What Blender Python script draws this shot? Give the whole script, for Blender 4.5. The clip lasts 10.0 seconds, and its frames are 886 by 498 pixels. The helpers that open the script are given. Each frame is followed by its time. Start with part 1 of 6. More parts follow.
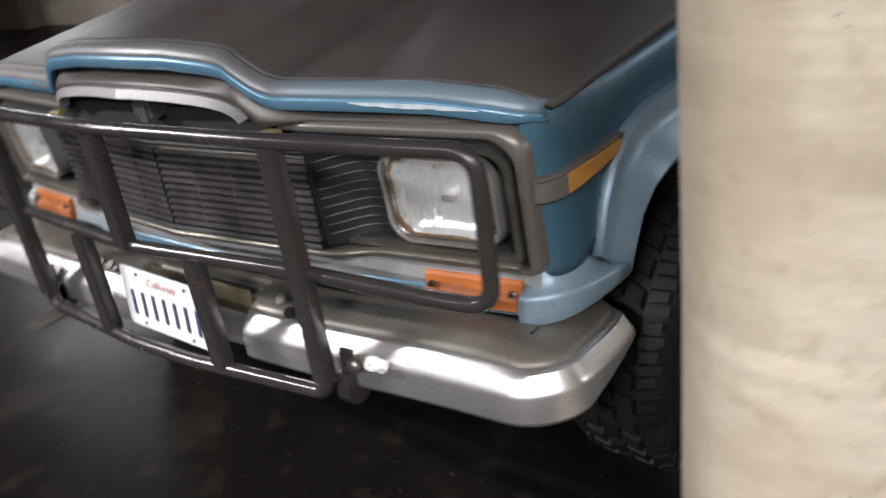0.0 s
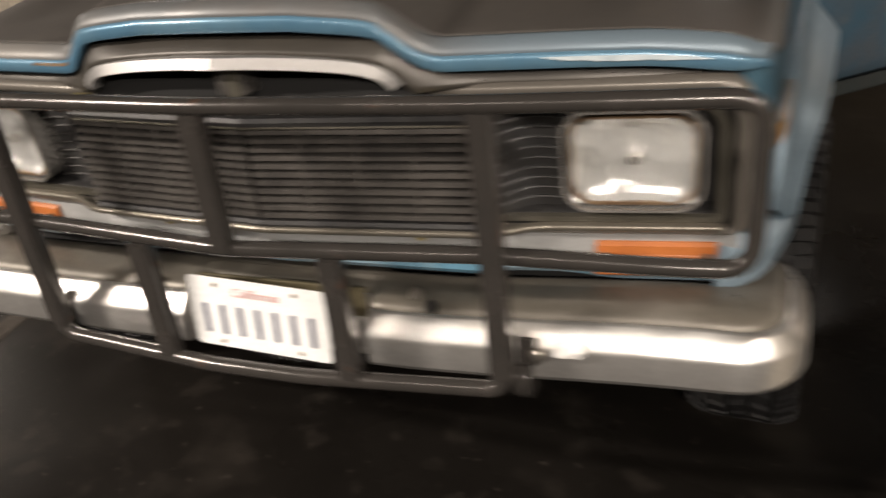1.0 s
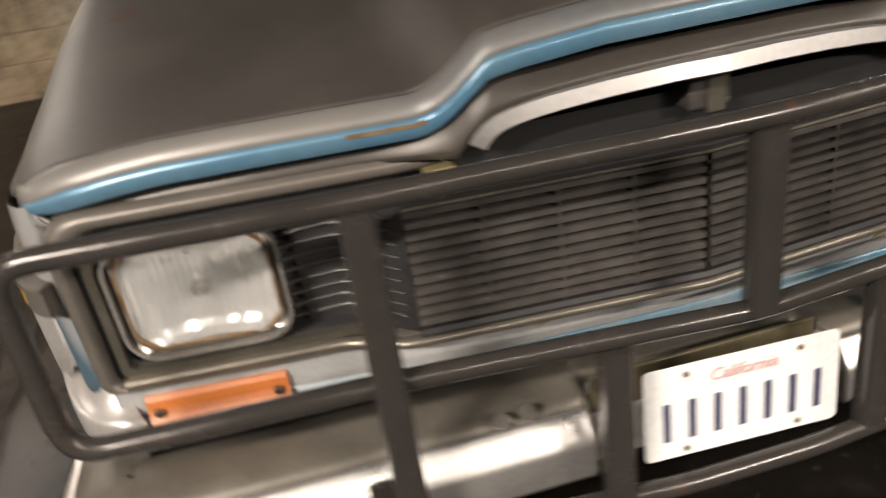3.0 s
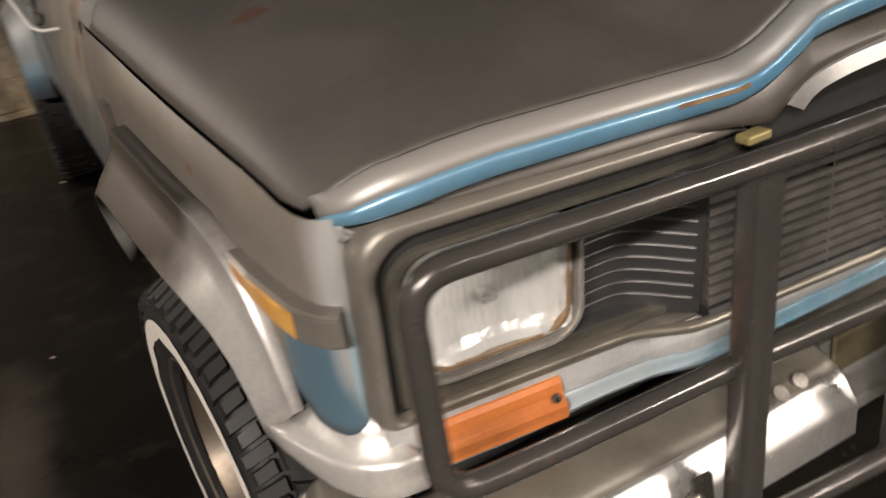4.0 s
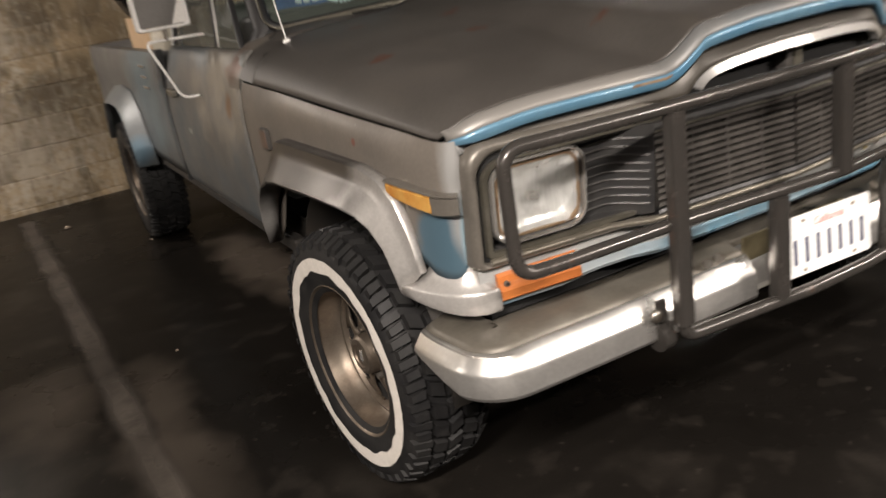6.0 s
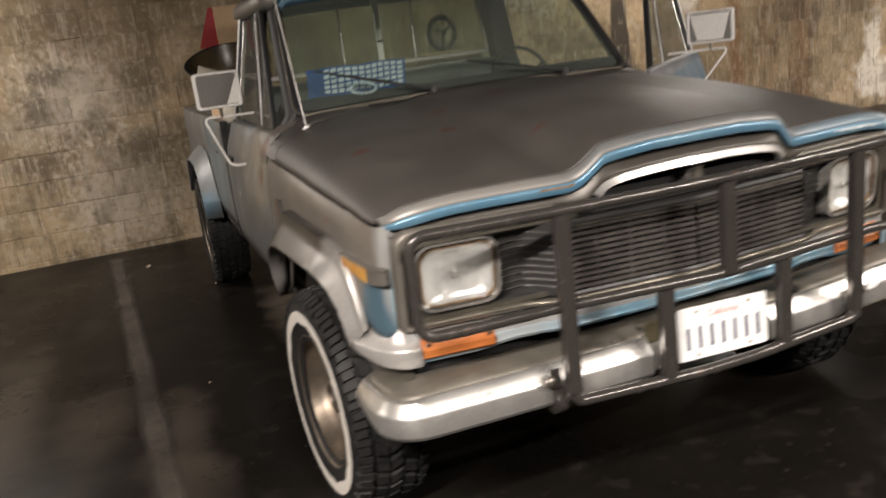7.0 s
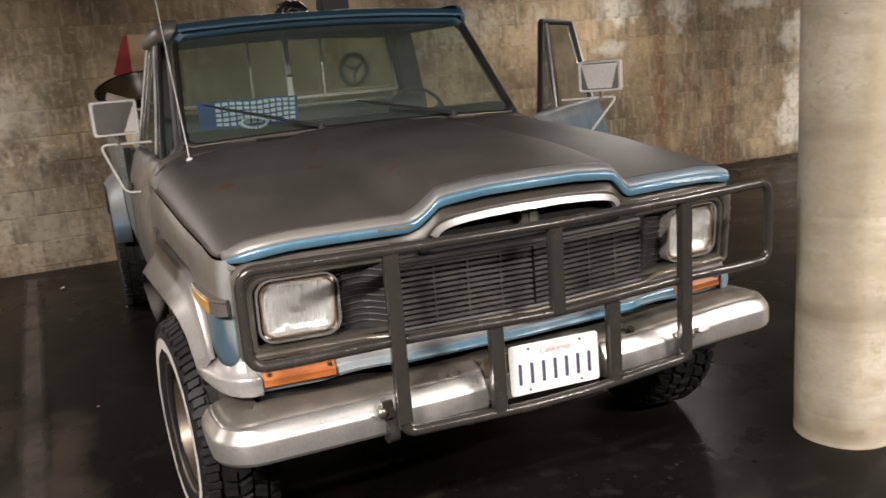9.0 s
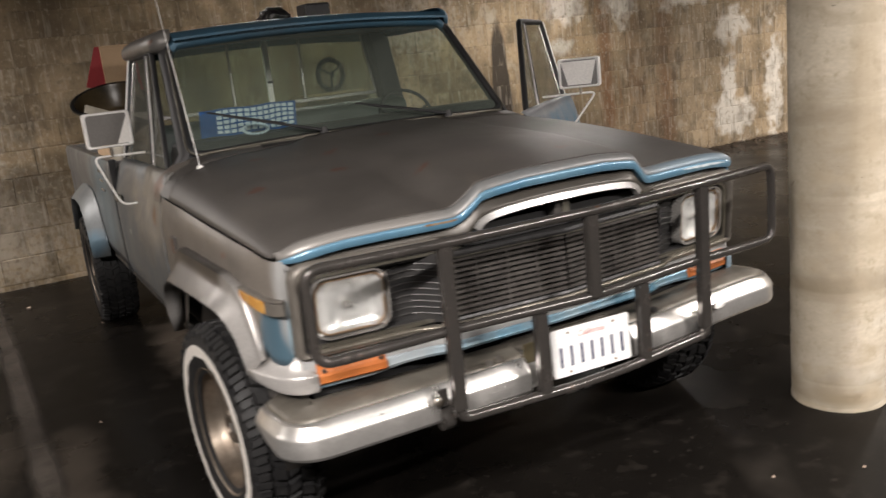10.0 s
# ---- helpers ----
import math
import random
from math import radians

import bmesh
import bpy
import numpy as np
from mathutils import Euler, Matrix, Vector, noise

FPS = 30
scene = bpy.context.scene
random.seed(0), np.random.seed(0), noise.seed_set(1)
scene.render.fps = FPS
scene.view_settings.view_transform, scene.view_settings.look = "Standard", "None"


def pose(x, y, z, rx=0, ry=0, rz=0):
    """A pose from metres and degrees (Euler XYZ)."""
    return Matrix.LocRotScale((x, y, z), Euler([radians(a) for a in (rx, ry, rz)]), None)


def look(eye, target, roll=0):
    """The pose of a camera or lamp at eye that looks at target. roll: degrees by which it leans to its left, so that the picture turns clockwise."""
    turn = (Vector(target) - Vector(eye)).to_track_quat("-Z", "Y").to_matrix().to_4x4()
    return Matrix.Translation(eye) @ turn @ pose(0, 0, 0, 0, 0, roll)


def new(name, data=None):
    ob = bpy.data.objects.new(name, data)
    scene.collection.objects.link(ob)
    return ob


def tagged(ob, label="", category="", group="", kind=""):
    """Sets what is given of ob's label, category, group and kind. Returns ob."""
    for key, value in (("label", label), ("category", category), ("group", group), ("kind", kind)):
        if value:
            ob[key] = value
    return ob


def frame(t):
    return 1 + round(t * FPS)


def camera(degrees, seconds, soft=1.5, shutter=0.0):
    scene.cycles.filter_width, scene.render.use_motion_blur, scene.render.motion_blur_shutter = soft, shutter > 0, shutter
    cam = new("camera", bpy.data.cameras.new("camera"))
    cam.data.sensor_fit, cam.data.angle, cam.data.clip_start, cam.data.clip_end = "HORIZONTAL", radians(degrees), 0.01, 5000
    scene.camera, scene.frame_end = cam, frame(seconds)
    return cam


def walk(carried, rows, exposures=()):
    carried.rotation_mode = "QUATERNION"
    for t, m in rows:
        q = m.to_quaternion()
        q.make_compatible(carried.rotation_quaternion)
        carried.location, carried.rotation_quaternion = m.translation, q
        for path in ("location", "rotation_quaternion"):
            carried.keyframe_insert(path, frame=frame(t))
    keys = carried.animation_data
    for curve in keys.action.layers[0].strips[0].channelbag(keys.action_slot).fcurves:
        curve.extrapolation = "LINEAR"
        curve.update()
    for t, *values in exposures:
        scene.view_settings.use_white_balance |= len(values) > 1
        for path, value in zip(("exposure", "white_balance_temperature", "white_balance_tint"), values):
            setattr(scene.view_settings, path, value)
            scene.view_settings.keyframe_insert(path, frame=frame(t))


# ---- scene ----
cam = camera(56.6, 10.0, shutter=0.9)
PATH = [
    (0, (1.535, -0.895, 1.432), (0.416, 0.529, 0.585), -8.2),
    (0.5, (1.24, -1.091, 1.449), (0.42, 0.519, 0.592), -8.8),
    (1, (0.858, -1.089, 1.417), (0.181, 0.549, 0.492), -6.6),
    (1.5, (0.447, -1.094, 1.421), (-0.115, 0.586, 0.492), -5.7),
    (2, (0.091, -1.052, 1.449), (-0.122, 0.696, 0.5), -7.1),
    (2.2, (-0.008, -0.996, 1.43), (-0.21, 0.747, 0.469), -7.9),
    (3.3, (-0.735, -0.772, 1.387), (-0.256, 0.956, 0.5), -10.0),
    (3.5, (-0.836, -0.723, 1.393), (-0.322, 0.993, 0.504), -11.0),
    (4, (-1.121, -0.541, 1.389), (-0.347, 1.068, 0.489), -8.7),
    (4.5, (-1.362, -0.52, 1.404), (-0.369, 0.971, 0.517), -8.6),
    (5, (-1.642, -0.648, 1.414), (-0.593, 0.819, 0.547), -10.4),
    (5.5, (-1.685, -0.872, 1.398), (-0.793, 0.745, 0.63), -11.7),
    (5.7, (-1.679, -1.019, 1.391), (-0.8, 0.625, 0.667), -10.7),
    (6.8, (-1.531, -1.687, 1.485), (-0.849, 0.115, 0.951), -7.3),
    (7, (-1.45, -1.764, 1.498), (-0.788, 0.056, 0.998), -7.2),
    (7.5, (-1.255, -1.922, 1.504), (-0.594, -0.092, 1.042), -5.0),
    (8, (-1.198, -1.985, 1.519), (-0.503, -0.163, 1.075), -4.8),
    (8.5, (-1.178, -1.989, 1.514), (-0.448, -0.178, 1.083), -5.0),
    (9, (-1.193, -1.994, 1.516), (-0.423, -0.202, 1.073), -4.7),
    (9.5, (-1.289, -1.978, 1.513), (-0.432, -0.227, 1.066), -5.3),
    (10, (-1.521, -1.931, 1.535), (-0.605, -0.211, 1.085), -6.4),
]
EXPO = [(0.0, 0.08, 5600, 10), (0.45, 0.13, 6080, 10), (1.0, 0.10, 6550, 10), (2.0, 0.0, 6900, 10), (3.5, 0.21, 6450, 10), (4.4, 0.28, 6450, 10), (5.2, 0.35, 6420, 10), (6.5, 0.30, 6380, 10), (8.5, 0.30, 6200, 10), (10.0, 0.29, 6080, 10)]
walk(cam, [(t, look(eye, target, roll)) for t, eye, target, roll in PATH], EXPO)

# ---- world, lights ----
world = bpy.data.worlds.new("world")
scene.world = world
world.use_nodes = True
world.node_tree.nodes["Background"].inputs[0].default_value = (0.9, 0.85, 0.75, 1)
world.node_tree.nodes["Background"].inputs[1].default_value = 0.02


def strip_lamp(x, y, watts, turn=0, size=1.25, z=2.6):
    """An unseen lamp added to match the brightness, as a long narrow area light under the ceiling."""
    data = bpy.data.lights.new("fluorescent_lamp", "AREA")
    data.shape, data.size, data.size_y = "RECTANGLE", size, 0.14
    data.energy, data.color = watts, (1.0, 0.888, 0.786)
    lamp = new("fluorescent_lamp", data)
    lamp.matrix_world = pose(x, y, z, 0, 0, turn)
    return lamp


for lx, ly, lw, lt in ((-2.6, -1.9, 310, 0), (-0.2, -2.75, 28, 0), (1.8, -3.3, 245, 0), (3.2, -1.6, 130, 0), (-6.5, 3.2, 120, 90), (8.8, 3.2, 290, 0), (4.0, 4.7, 50, 0), (-3.2, 4.8, 88, 0), (0.9, 4.8, 19, 0)):
    strip_lamp(lx, ly, lw, lt)

# ---- materials ----


def mat(name, base, rough=0.5, metal=0.0, var=None, amount=0.5, scale=6.0, fine=60.0, bump=0.0, spec=0.5, rvar=0.0, coat=0.0, stretch=(1, 1, 1), contrast=(0.35, 0.65)):
    """A procedural surface: base colour, a second colour in large patches, a fine grain, and relief."""
    m = bpy.data.materials.new(name)
    m.use_nodes = True
    nt = m.node_tree
    n, l = nt.nodes, nt.links
    b = n["Principled BSDF"]
    b.inputs["Roughness"].default_value = rough
    b.inputs["Metallic"].default_value = metal
    b.inputs["Specular IOR Level"].default_value = spec
    b.inputs["Coat Weight"].default_value = coat
    b.inputs["Coat Roughness"].default_value = 0.12
    geo = n.new("ShaderNodeNewGeometry")
    mp = n.new("ShaderNodeMapping")
    mp.inputs["Scale"].default_value = stretch
    l.new(geo.outputs["Position"], mp.inputs["Vector"])
    big = n.new("ShaderNodeTexNoise")
    big.inputs["Scale"].default_value, big.inputs["Detail"].default_value, big.inputs["Roughness"].default_value = scale, 5, 0.6
    l.new(mp.outputs[0], big.inputs["Vector"])
    small = n.new("ShaderNodeTexNoise")
    small.inputs["Scale"].default_value, small.inputs["Detail"].default_value = fine, 3
    l.new(mp.outputs[0], small.inputs["Vector"])
    ramp = n.new("ShaderNodeMapRange")
    ramp.inputs[1].default_value, ramp.inputs[2].default_value = contrast
    ramp.inputs[3].default_value, ramp.inputs[4].default_value = 0, amount
    l.new(big.outputs[0], ramp.inputs[0])
    mix = n.new("ShaderNodeMix")
    mix.data_type = "RGBA"
    mix.inputs[6].default_value = (*base, 1)
    mix.inputs[7].default_value = (*(var or [c * 0.7 for c in base]), 1)
    l.new(ramp.outputs[0], mix.inputs[0])
    grain = n.new("ShaderNodeMapRange")
    grain.inputs[3].default_value, grain.inputs[4].default_value = 0.82, 1.18
    l.new(small.outputs[0], grain.inputs[0])
    mul = n.new("ShaderNodeMix")
    mul.data_type, mul.blend_type = "RGBA", "MULTIPLY"
    mul.inputs[0].default_value = 1
    l.new(mix.outputs[2], mul.inputs[6])
    l.new(grain.outputs[0], mul.inputs[7])
    l.new(mul.outputs[2], b.inputs["Base Color"])
    if rvar:
        rr = n.new("ShaderNodeMapRange")
        rr.inputs[1].default_value, rr.inputs[2].default_value = 0.3, 0.7
        rr.inputs[3].default_value, rr.inputs[4].default_value = max(0.02, rough - rvar), min(1, rough + rvar)
        l.new(big.outputs[0], rr.inputs[0])
        l.new(rr.outputs[0], b.inputs["Roughness"])
    if bump:
        bp = n.new("ShaderNodeBump")
        bp.inputs["Strength"].default_value, bp.inputs["Distance"].default_value = 0.6, bump
        l.new(small.outputs[0], bp.inputs["Height"])
        l.new(bp.outputs[0], b.inputs["Normal"])
    return m


def spots(m, colour, scale, low, high, stretch=(1, 1, 1)):
    """Adds scattered chips or rust spots of a colour to a material made by mat()."""
    nt = m.node_tree
    n, l = nt.nodes, nt.links
    b = n["Principled BSDF"]
    src = b.inputs["Base Color"].links[0].from_socket
    geo = n.new("ShaderNodeNewGeometry")
    noi = n.new("ShaderNodeTexNoise")
    noi.inputs["Scale"].default_value, noi.inputs["Detail"].default_value = scale, 7
    mp = n.new("ShaderNodeMapping")
    mp.inputs["Scale"].default_value = stretch
    l.new(geo.outputs["Position"], mp.inputs["Vector"])
    l.new(mp.outputs[0], noi.inputs["Vector"])
    rg = n.new("ShaderNodeMapRange")
    rg.inputs[1].default_value, rg.inputs[2].default_value = low, high
    l.new(noi.outputs[0], rg.inputs[0])
    mix = n.new("ShaderNodeMix")
    mix.data_type = "RGBA"
    mix.inputs[7].default_value = (*colour, 1)
    l.new(rg.outputs[0], mix.inputs[0])
    l.new(src, mix.inputs[6])
    l.new(mix.outputs[2], b.inputs["Base Color"])
    return m


def blotch(m, centre, size, colour, amount=1.0, edge=0.5, noise_scale=9.0, ragged=1.6):
    """Adds one patch of wear, repaint, stain or painted light and shade: an ellipsoid with a ragged edge, at a place on
    the thing.
    """
    nt = m.node_tree
    n, l = nt.nodes, nt.links
    b = n["Principled BSDF"]
    src = b.inputs["Base Color"].links[0].from_socket
    geo = n.new("ShaderNodeNewGeometry")
    mp = n.new("ShaderNodeMapping")
    mp.vector_type = "TEXTURE"
    mp.inputs["Location"].default_value = centre
    mp.inputs["Scale"].default_value = size
    l.new(geo.outputs["Position"], mp.inputs["Vector"])
    ln = n.new("ShaderNodeVectorMath")
    ln.operation = "LENGTH"
    l.new(mp.outputs[0], ln.inputs[0])
    noi = n.new("ShaderNodeTexNoise")
    noi.inputs["Scale"].default_value, noi.inputs["Detail"].default_value = noise_scale, 5
    l.new(geo.outputs["Position"], noi.inputs["Vector"])
    ad = n.new("ShaderNodeMath")
    ad.operation = "MULTIPLY_ADD"
    ad.inputs[1].default_value = ragged
    l.new(noi.outputs[0], ad.inputs[0])
    l.new(ln.outputs["Value"], ad.inputs[2])
    rg = n.new("ShaderNodeMapRange")
    rg.inputs[1].default_value, rg.inputs[2].default_value = 1 + ragged / 2 - edge / 2, 1 + ragged / 2 + edge / 2
    rg.inputs[3].default_value, rg.inputs[4].default_value = amount, 0
    l.new(ad.outputs[0], rg.inputs[0])
    mix = n.new("ShaderNodeMix")
    mix.data_type = "RGBA"
    mix.inputs[7].default_value = (*colour, 1)
    l.new(rg.outputs[0], mix.inputs[0])
    l.new(src, mix.inputs[6])
    l.new(mix.outputs[2], b.inputs["Base Color"])
    return m


def glass(name, tint, gloss=0.03, low=0.05, high=0.5, haze=0.0, film=(0.42, 0.42, 0.36)):
    """A thin pane: clear, with a gloss that grows towards a glancing view."""
    m = bpy.data.materials.new(name)
    m.use_nodes = True
    n, l = m.node_tree.nodes, m.node_tree.links
    n.remove(n["Principled BSDF"])
    tr, gl, mx, lw = n.new("ShaderNodeBsdfTransparent"), n.new("ShaderNodeBsdfGlossy"), n.new("ShaderNodeMixShader"), n.new("ShaderNodeLayerWeight")
    pw, mr = n.new("ShaderNodeMath"), n.new("ShaderNodeMapRange")
    pw.operation = "POWER"
    pw.inputs[1].default_value = 4.0
    lw.inputs[0].default_value = 0.5
    mr.inputs[3].default_value, mr.inputs[4].default_value = low, high
    tr.inputs[0].default_value = (*tint, 1)
    gl.inputs["Roughness"].default_value = gloss
    l.new(lw.outputs["Facing"], pw.inputs[0])
    l.new(pw.outputs[0], mr.inputs[0])
    l.new(mr.outputs[0], mx.inputs[0])
    l.new(tr.outputs[0], mx.inputs[1])
    l.new(gl.outputs[0], mx.inputs[2])
    # diffuse film in uneven patches, painting dust and hazy reflections on the pane
    df, dm, noi, dr = n.new("ShaderNodeBsdfDiffuse"), n.new("ShaderNodeMixShader"), n.new("ShaderNodeTexNoise"), n.new("ShaderNodeMapRange")
    geo = n.new("ShaderNodeNewGeometry")
    noi.inputs["Scale"].default_value, noi.inputs["Detail"].default_value = 4.0, 4
    l.new(geo.outputs["Position"], noi.inputs["Vector"])
    dr.inputs[1].default_value, dr.inputs[2].default_value = 0.25, 0.75
    dr.inputs[3].default_value, dr.inputs[4].default_value = haze * 0.7, haze * 1.3
    l.new(noi.outputs[0], dr.inputs[0])
    df.inputs[0].default_value = (*film, 1)
    l.new(dr.outputs[0], dm.inputs[0])
    l.new(mx.outputs[0], dm.inputs[1])
    l.new(df.outputs[0], dm.inputs[2])
    l.new(dm.outputs[0], n["Material Output"].inputs[0])
    return m


BLUE = (0.068, 0.195, 0.34)
SILVER = (0.175, 0.172, 0.166)
M = {}
M["hood"] = mat("matte_black_hood_paint", (0.058, 0.0525, 0.0475), 0.49, 0, (0.084, 0.0765, 0.0695), 0.7, 2.2, 90, 0.0004, 0.5, 0.07)
spots(M["hood"], (0.085, 0.076, 0.067), 3.0, 0.55, 0.85)
spots(M["hood"], (0.08, 0.071, 0.062), 14.0, 0.56, 0.80, stretch=(1.0, 0.35, 1.0))
spots(M["hood"], (0.20, 0.19, 0.18), 120, 0.76, 0.79)
for rc in ((-0.62, 1.22, 1.21), (-0.378, 1.05, 1.215), (-0.10, 1.12, 1.25), (-0.46, 0.767, 1.215), (-0.765, 0.76, 1.185), (-0.30, 0.42, 1.17), (0.12, 0.25, 1.18)):
    blotch(M["hood"], rc, (0.030, 0.024, 0.04), (0.082, 0.034, 0.022), 0.8, 0.6, 40, 3.0)
M["lip"] = mat("blue_hood_lip_paint", (0.085, 0.20, 0.31), 0.34, 0.25, (0.15, 0.26, 0.33), 0.6, 5, 70, 0, 0.5, 0.05, 0.3)
M["band"] = mat("worn_pale_blue_band_paint", (0.13, 0.285, 0.40), 0.30, 0.25, (0.32, 0.39, 0.43), 0.8, 7, 70, 0, 0.5, 0.05)
blotch(M["band"], (-0.60, 0.2, 0.69), (0.19, 0.2, 0.1), (0.45, 0.49, 0.51), 0.85, 0.7, 9, 1.0)
M["cab_dark"] = mat("dark_grey_pillar_paint", (0.042, 0.040, 0.040), 0.6, 0.0, (0.026, 0.026, 0.027), 0.6, 6, 90)
M["roll"] = mat("worn_silver_blue_hood_edge", (0.165, 0.160, 0.154), 0.42, 0.25, (0.12, 0.135, 0.145), 0.7, 6, 80, 0.0002, 0.5, 0.08)
blotch(M["roll"], (-0.75, 0.2, 1.08), (0.42, 0.3, 0.2), (0.215, 0.205, 0.192), 1.0, 0.9, 7, 0.8)
blotch(M["roll"], (0.80, 0.2, 1.08), (0.36, 0.3, 0.2), (0.16, 0.215, 0.26), 0.9, 0.8, 7, 0.8)
M["silver"] = mat("worn_silver_grey_body_paint", SILVER, 0.42, 0.35, (0.145, 0.14, 0.135), 0.8, 3.0, 120, 0.0002, 0.5, 0.08)
spots(M["silver"], (0.30, 0.30, 0.29), 55, 0.74, 0.78)
spots(M["silver"], (0.12, 0.05, 0.03), 21, 0.755, 0.79)
blotch(M["silver"], (-0.955, 3.35, 0.95), (0.12, 0.4, 0.28), (0.17, 0.235, 0.275), 0.8, 1.0, 6, 1.6)
M["flare_rear"] = mat("pale_worn_rear_flare_paint", (0.19, 0.20, 0.205), 0.42, 0.3, (0.13, 0.142, 0.15), 0.8, 5, 120, 0.0002)
blotch(M["flare_rear"], (-1.0, 3.72, 0.62), (0.2, 0.08, 0.07), (0.12, 0.22, 0.30), 0.7, 0.7, 8, 1.0)
M["fender_left"] = mat("silver_grey_fender_over_blue", (0.172, 0.152, 0.131), 0.48, 0.15, (0.132, 0.117, 0.102), 0.8, 3.0, 120, 0.0002, 0.5, 0.08)
blotch(M["fender_left"], (-0.915, 0.28, 0.80), (0.2, 0.14, 0.12), (0.072, 0.125, 0.165), 1.0, 0.3, 6)
spots(M["fender_left"], (0.42, 0.42, 0.40), 70, 0.75, 0.78)
# pale front edge: the corner's highlight put into silver and blue
blotch(M["fender_left"], (-0.872, 0.245, 0.95), (0.030, 0.05, 0.16), (0.30, 0.30, 0.295), 0.9, 0.5, 8, 0.6)
blotch(M["fender_left"], (-0.866, 0.243, 0.80), (0.016, 0.02, 0.12), (0.25, 0.36, 0.43), 0.9, 0.5, 8, 0.6)
blotch(M["fender_left"], (-0.94, 0.62, 1.01), (0.015, 0.009, 0.009), (0.16, 0.05, 0.03), 0.9, 0.5, 40)
blotch(M["fender_left"], (-0.90, 1.60, 1.15), (0.06, 0.07, 0.05), (0.12, 0.05, 0.026), 0.9, 0.8, 14, 1.5)
M["fender_right"] = mat("blue_metallic_fender_paint", (0.075, 0.17, 0.24), 0.34, 0.35, (0.05, 0.10, 0.135), 0.8, 2.0, 120, 0.0002, 0.5, 0.06)
spots(M["fender_right"], (0.35, 0.40, 0.42), 60, 0.76, 0.79)
M["door_right"] = mat("worn_blue_grey_door_paint", (0.13, 0.165, 0.20), 0.52, 0.1, (0.075, 0.17, 0.25), 0.9, 7, 120, 0.0004, 0.4, 0.08)
spots(M["door_right"], (0.20, 0.205, 0.21), 9, 0.60, 0.72)
blotch(M["door_right"], (1.2, 1.78, 1.225), (0.6, 0.6, 0.055), (0.27, 0.275, 0.28), 0.9, 0.5, 6, 0.8)
M["flare_right"] = mat("pale_blue_flare_paint", (0.27, 0.36, 0.43), 0.38, 0.3, (0.17, 0.23, 0.28), 0.7, 4.0, 120, 0.0002, 0.5, 0.08)
M["flare_left"] = mat("silver_flare_paint", (0.57, 0.55, 0.53), 0.37, 0.55, (0.46, 0.44, 0.42), 0.8, 3.5, 120, 0.0002, 0.5, 0.08)
spots(M["flare_left"], (0.62, 0.61, 0.59), 60, 0.73, 0.76)
# dark top of the flare: its dark reflection put into the colour
blotch(M["flare_left"], (-1.0, 1.02, 0.93), (0.25, 0.50, 0.20), (0.040, 0.034, 0.029), 0.97, 0.5, 6, 0.5)
M["door_left"] = mat("dented_grey_door_paint", (0.150, 0.145, 0.138), 0.46, 0.2, (0.104, 0.126, 0.140), 0.8, 4.0, 120, 0.0003, 0.5, 0.08)
blotch(M["door_left"], (-0.96, 1.83, 1.08), (0.2, 0.30, 0.15), (0.31, 0.275, 0.225), 0.9, 1.4, 9, 3.0)
blotch(M["door_left"], (-0.96, 1.68, 1.14), (0.2, 0.07, 0.022), (0.15, 0.07, 0.035), 0.9, 0.8, 16, 2.5)
blotch(M["door_left"], (-0.96, 1.73, 1.02), (0.2, 0.035, 0.035), (0.20, 0.11, 0.055), 0.9, 0.8, 22, 2.5)
blotch(M["door_left"], (-0.96, 2.42, 0.86), (0.2, 0.03, 0.012), (0.45, 0.45, 0.43), 0.9, 0.6, 60, 1.5)
M["lining"] = mat("brown_headliner_cloth", (0.12, 0.085, 0.055), 0.8, 0, (0.085, 0.062, 0.04), 0.6, 9, 160)
M["cab_blue"] = mat("faded_blue_cab_paint", (0.06, 0.15, 0.23), 0.4, 0.25, (0.09, 0.13, 0.16), 0.7, 3, 90, 0.0002, 0.5, 0.08)
M["roof_edge"] = mat("rusty_silver_roof_paint", (0.20, 0.19, 0.175), 0.45, 0.3, (0.13, 0.12, 0.11), 0.8, 5, 110, 0.0003)
spots(M["roof_edge"], (0.14, 0.06, 0.03), 9, 0.58, 0.66)
M["argent"] = mat("grey_argent_grille_plastic", (0.165, 0.150, 0.130), 0.37, 0.35, (0.115, 0.104, 0.09), 0.7, 8, 150, 0.0001, 0.5, 0.08)
M["nose"] = mat("dark_grey_nose_paint", (0.066, 0.059, 0.050), 0.40, 0.25, (0.046, 0.041, 0.035), 0.7, 6, 150, 0.0001, 0.5, 0.08)
M["apron"] = mat("pale_grey_apron_paint", (0.41, 0.412, 0.408), 0.4, 0.2, (0.27, 0.272, 0.268), 0.7, 8, 150, 0.0001, 0.5, 0.08)
M["black"] = mat("black_grille_plastic", (0.024, 0.024, 0.025), 0.42, 0, (0.03, 0.028, 0.026), 0.7, 18, 200, 0.0002, 0.5, 0.1)
M["rib"] = mat("dark_grey_grille_rib", (0.088, 0.081, 0.074), 0.33, 0.1, (0.032, 0.030, 0.029), 0.7, 18, 200)
spots(M["rib"], (0.17, 0.16, 0.15), 45, 0.66, 0.74, stretch=(0.5, 1, 1.5))
M["side_rib"] = mat("black_grille_rib", (0.045, 0.042, 0.040), 0.42, 0.1, (0.026, 0.025, 0.024), 0.7, 18, 200)
# near-black colour that paints the shade of gaps and openings
M["gap_shade"] = mat("painted_gap_shade", (0.008, 0.008, 0.008), 0.8, 0, None, 0.3, 10, 90)
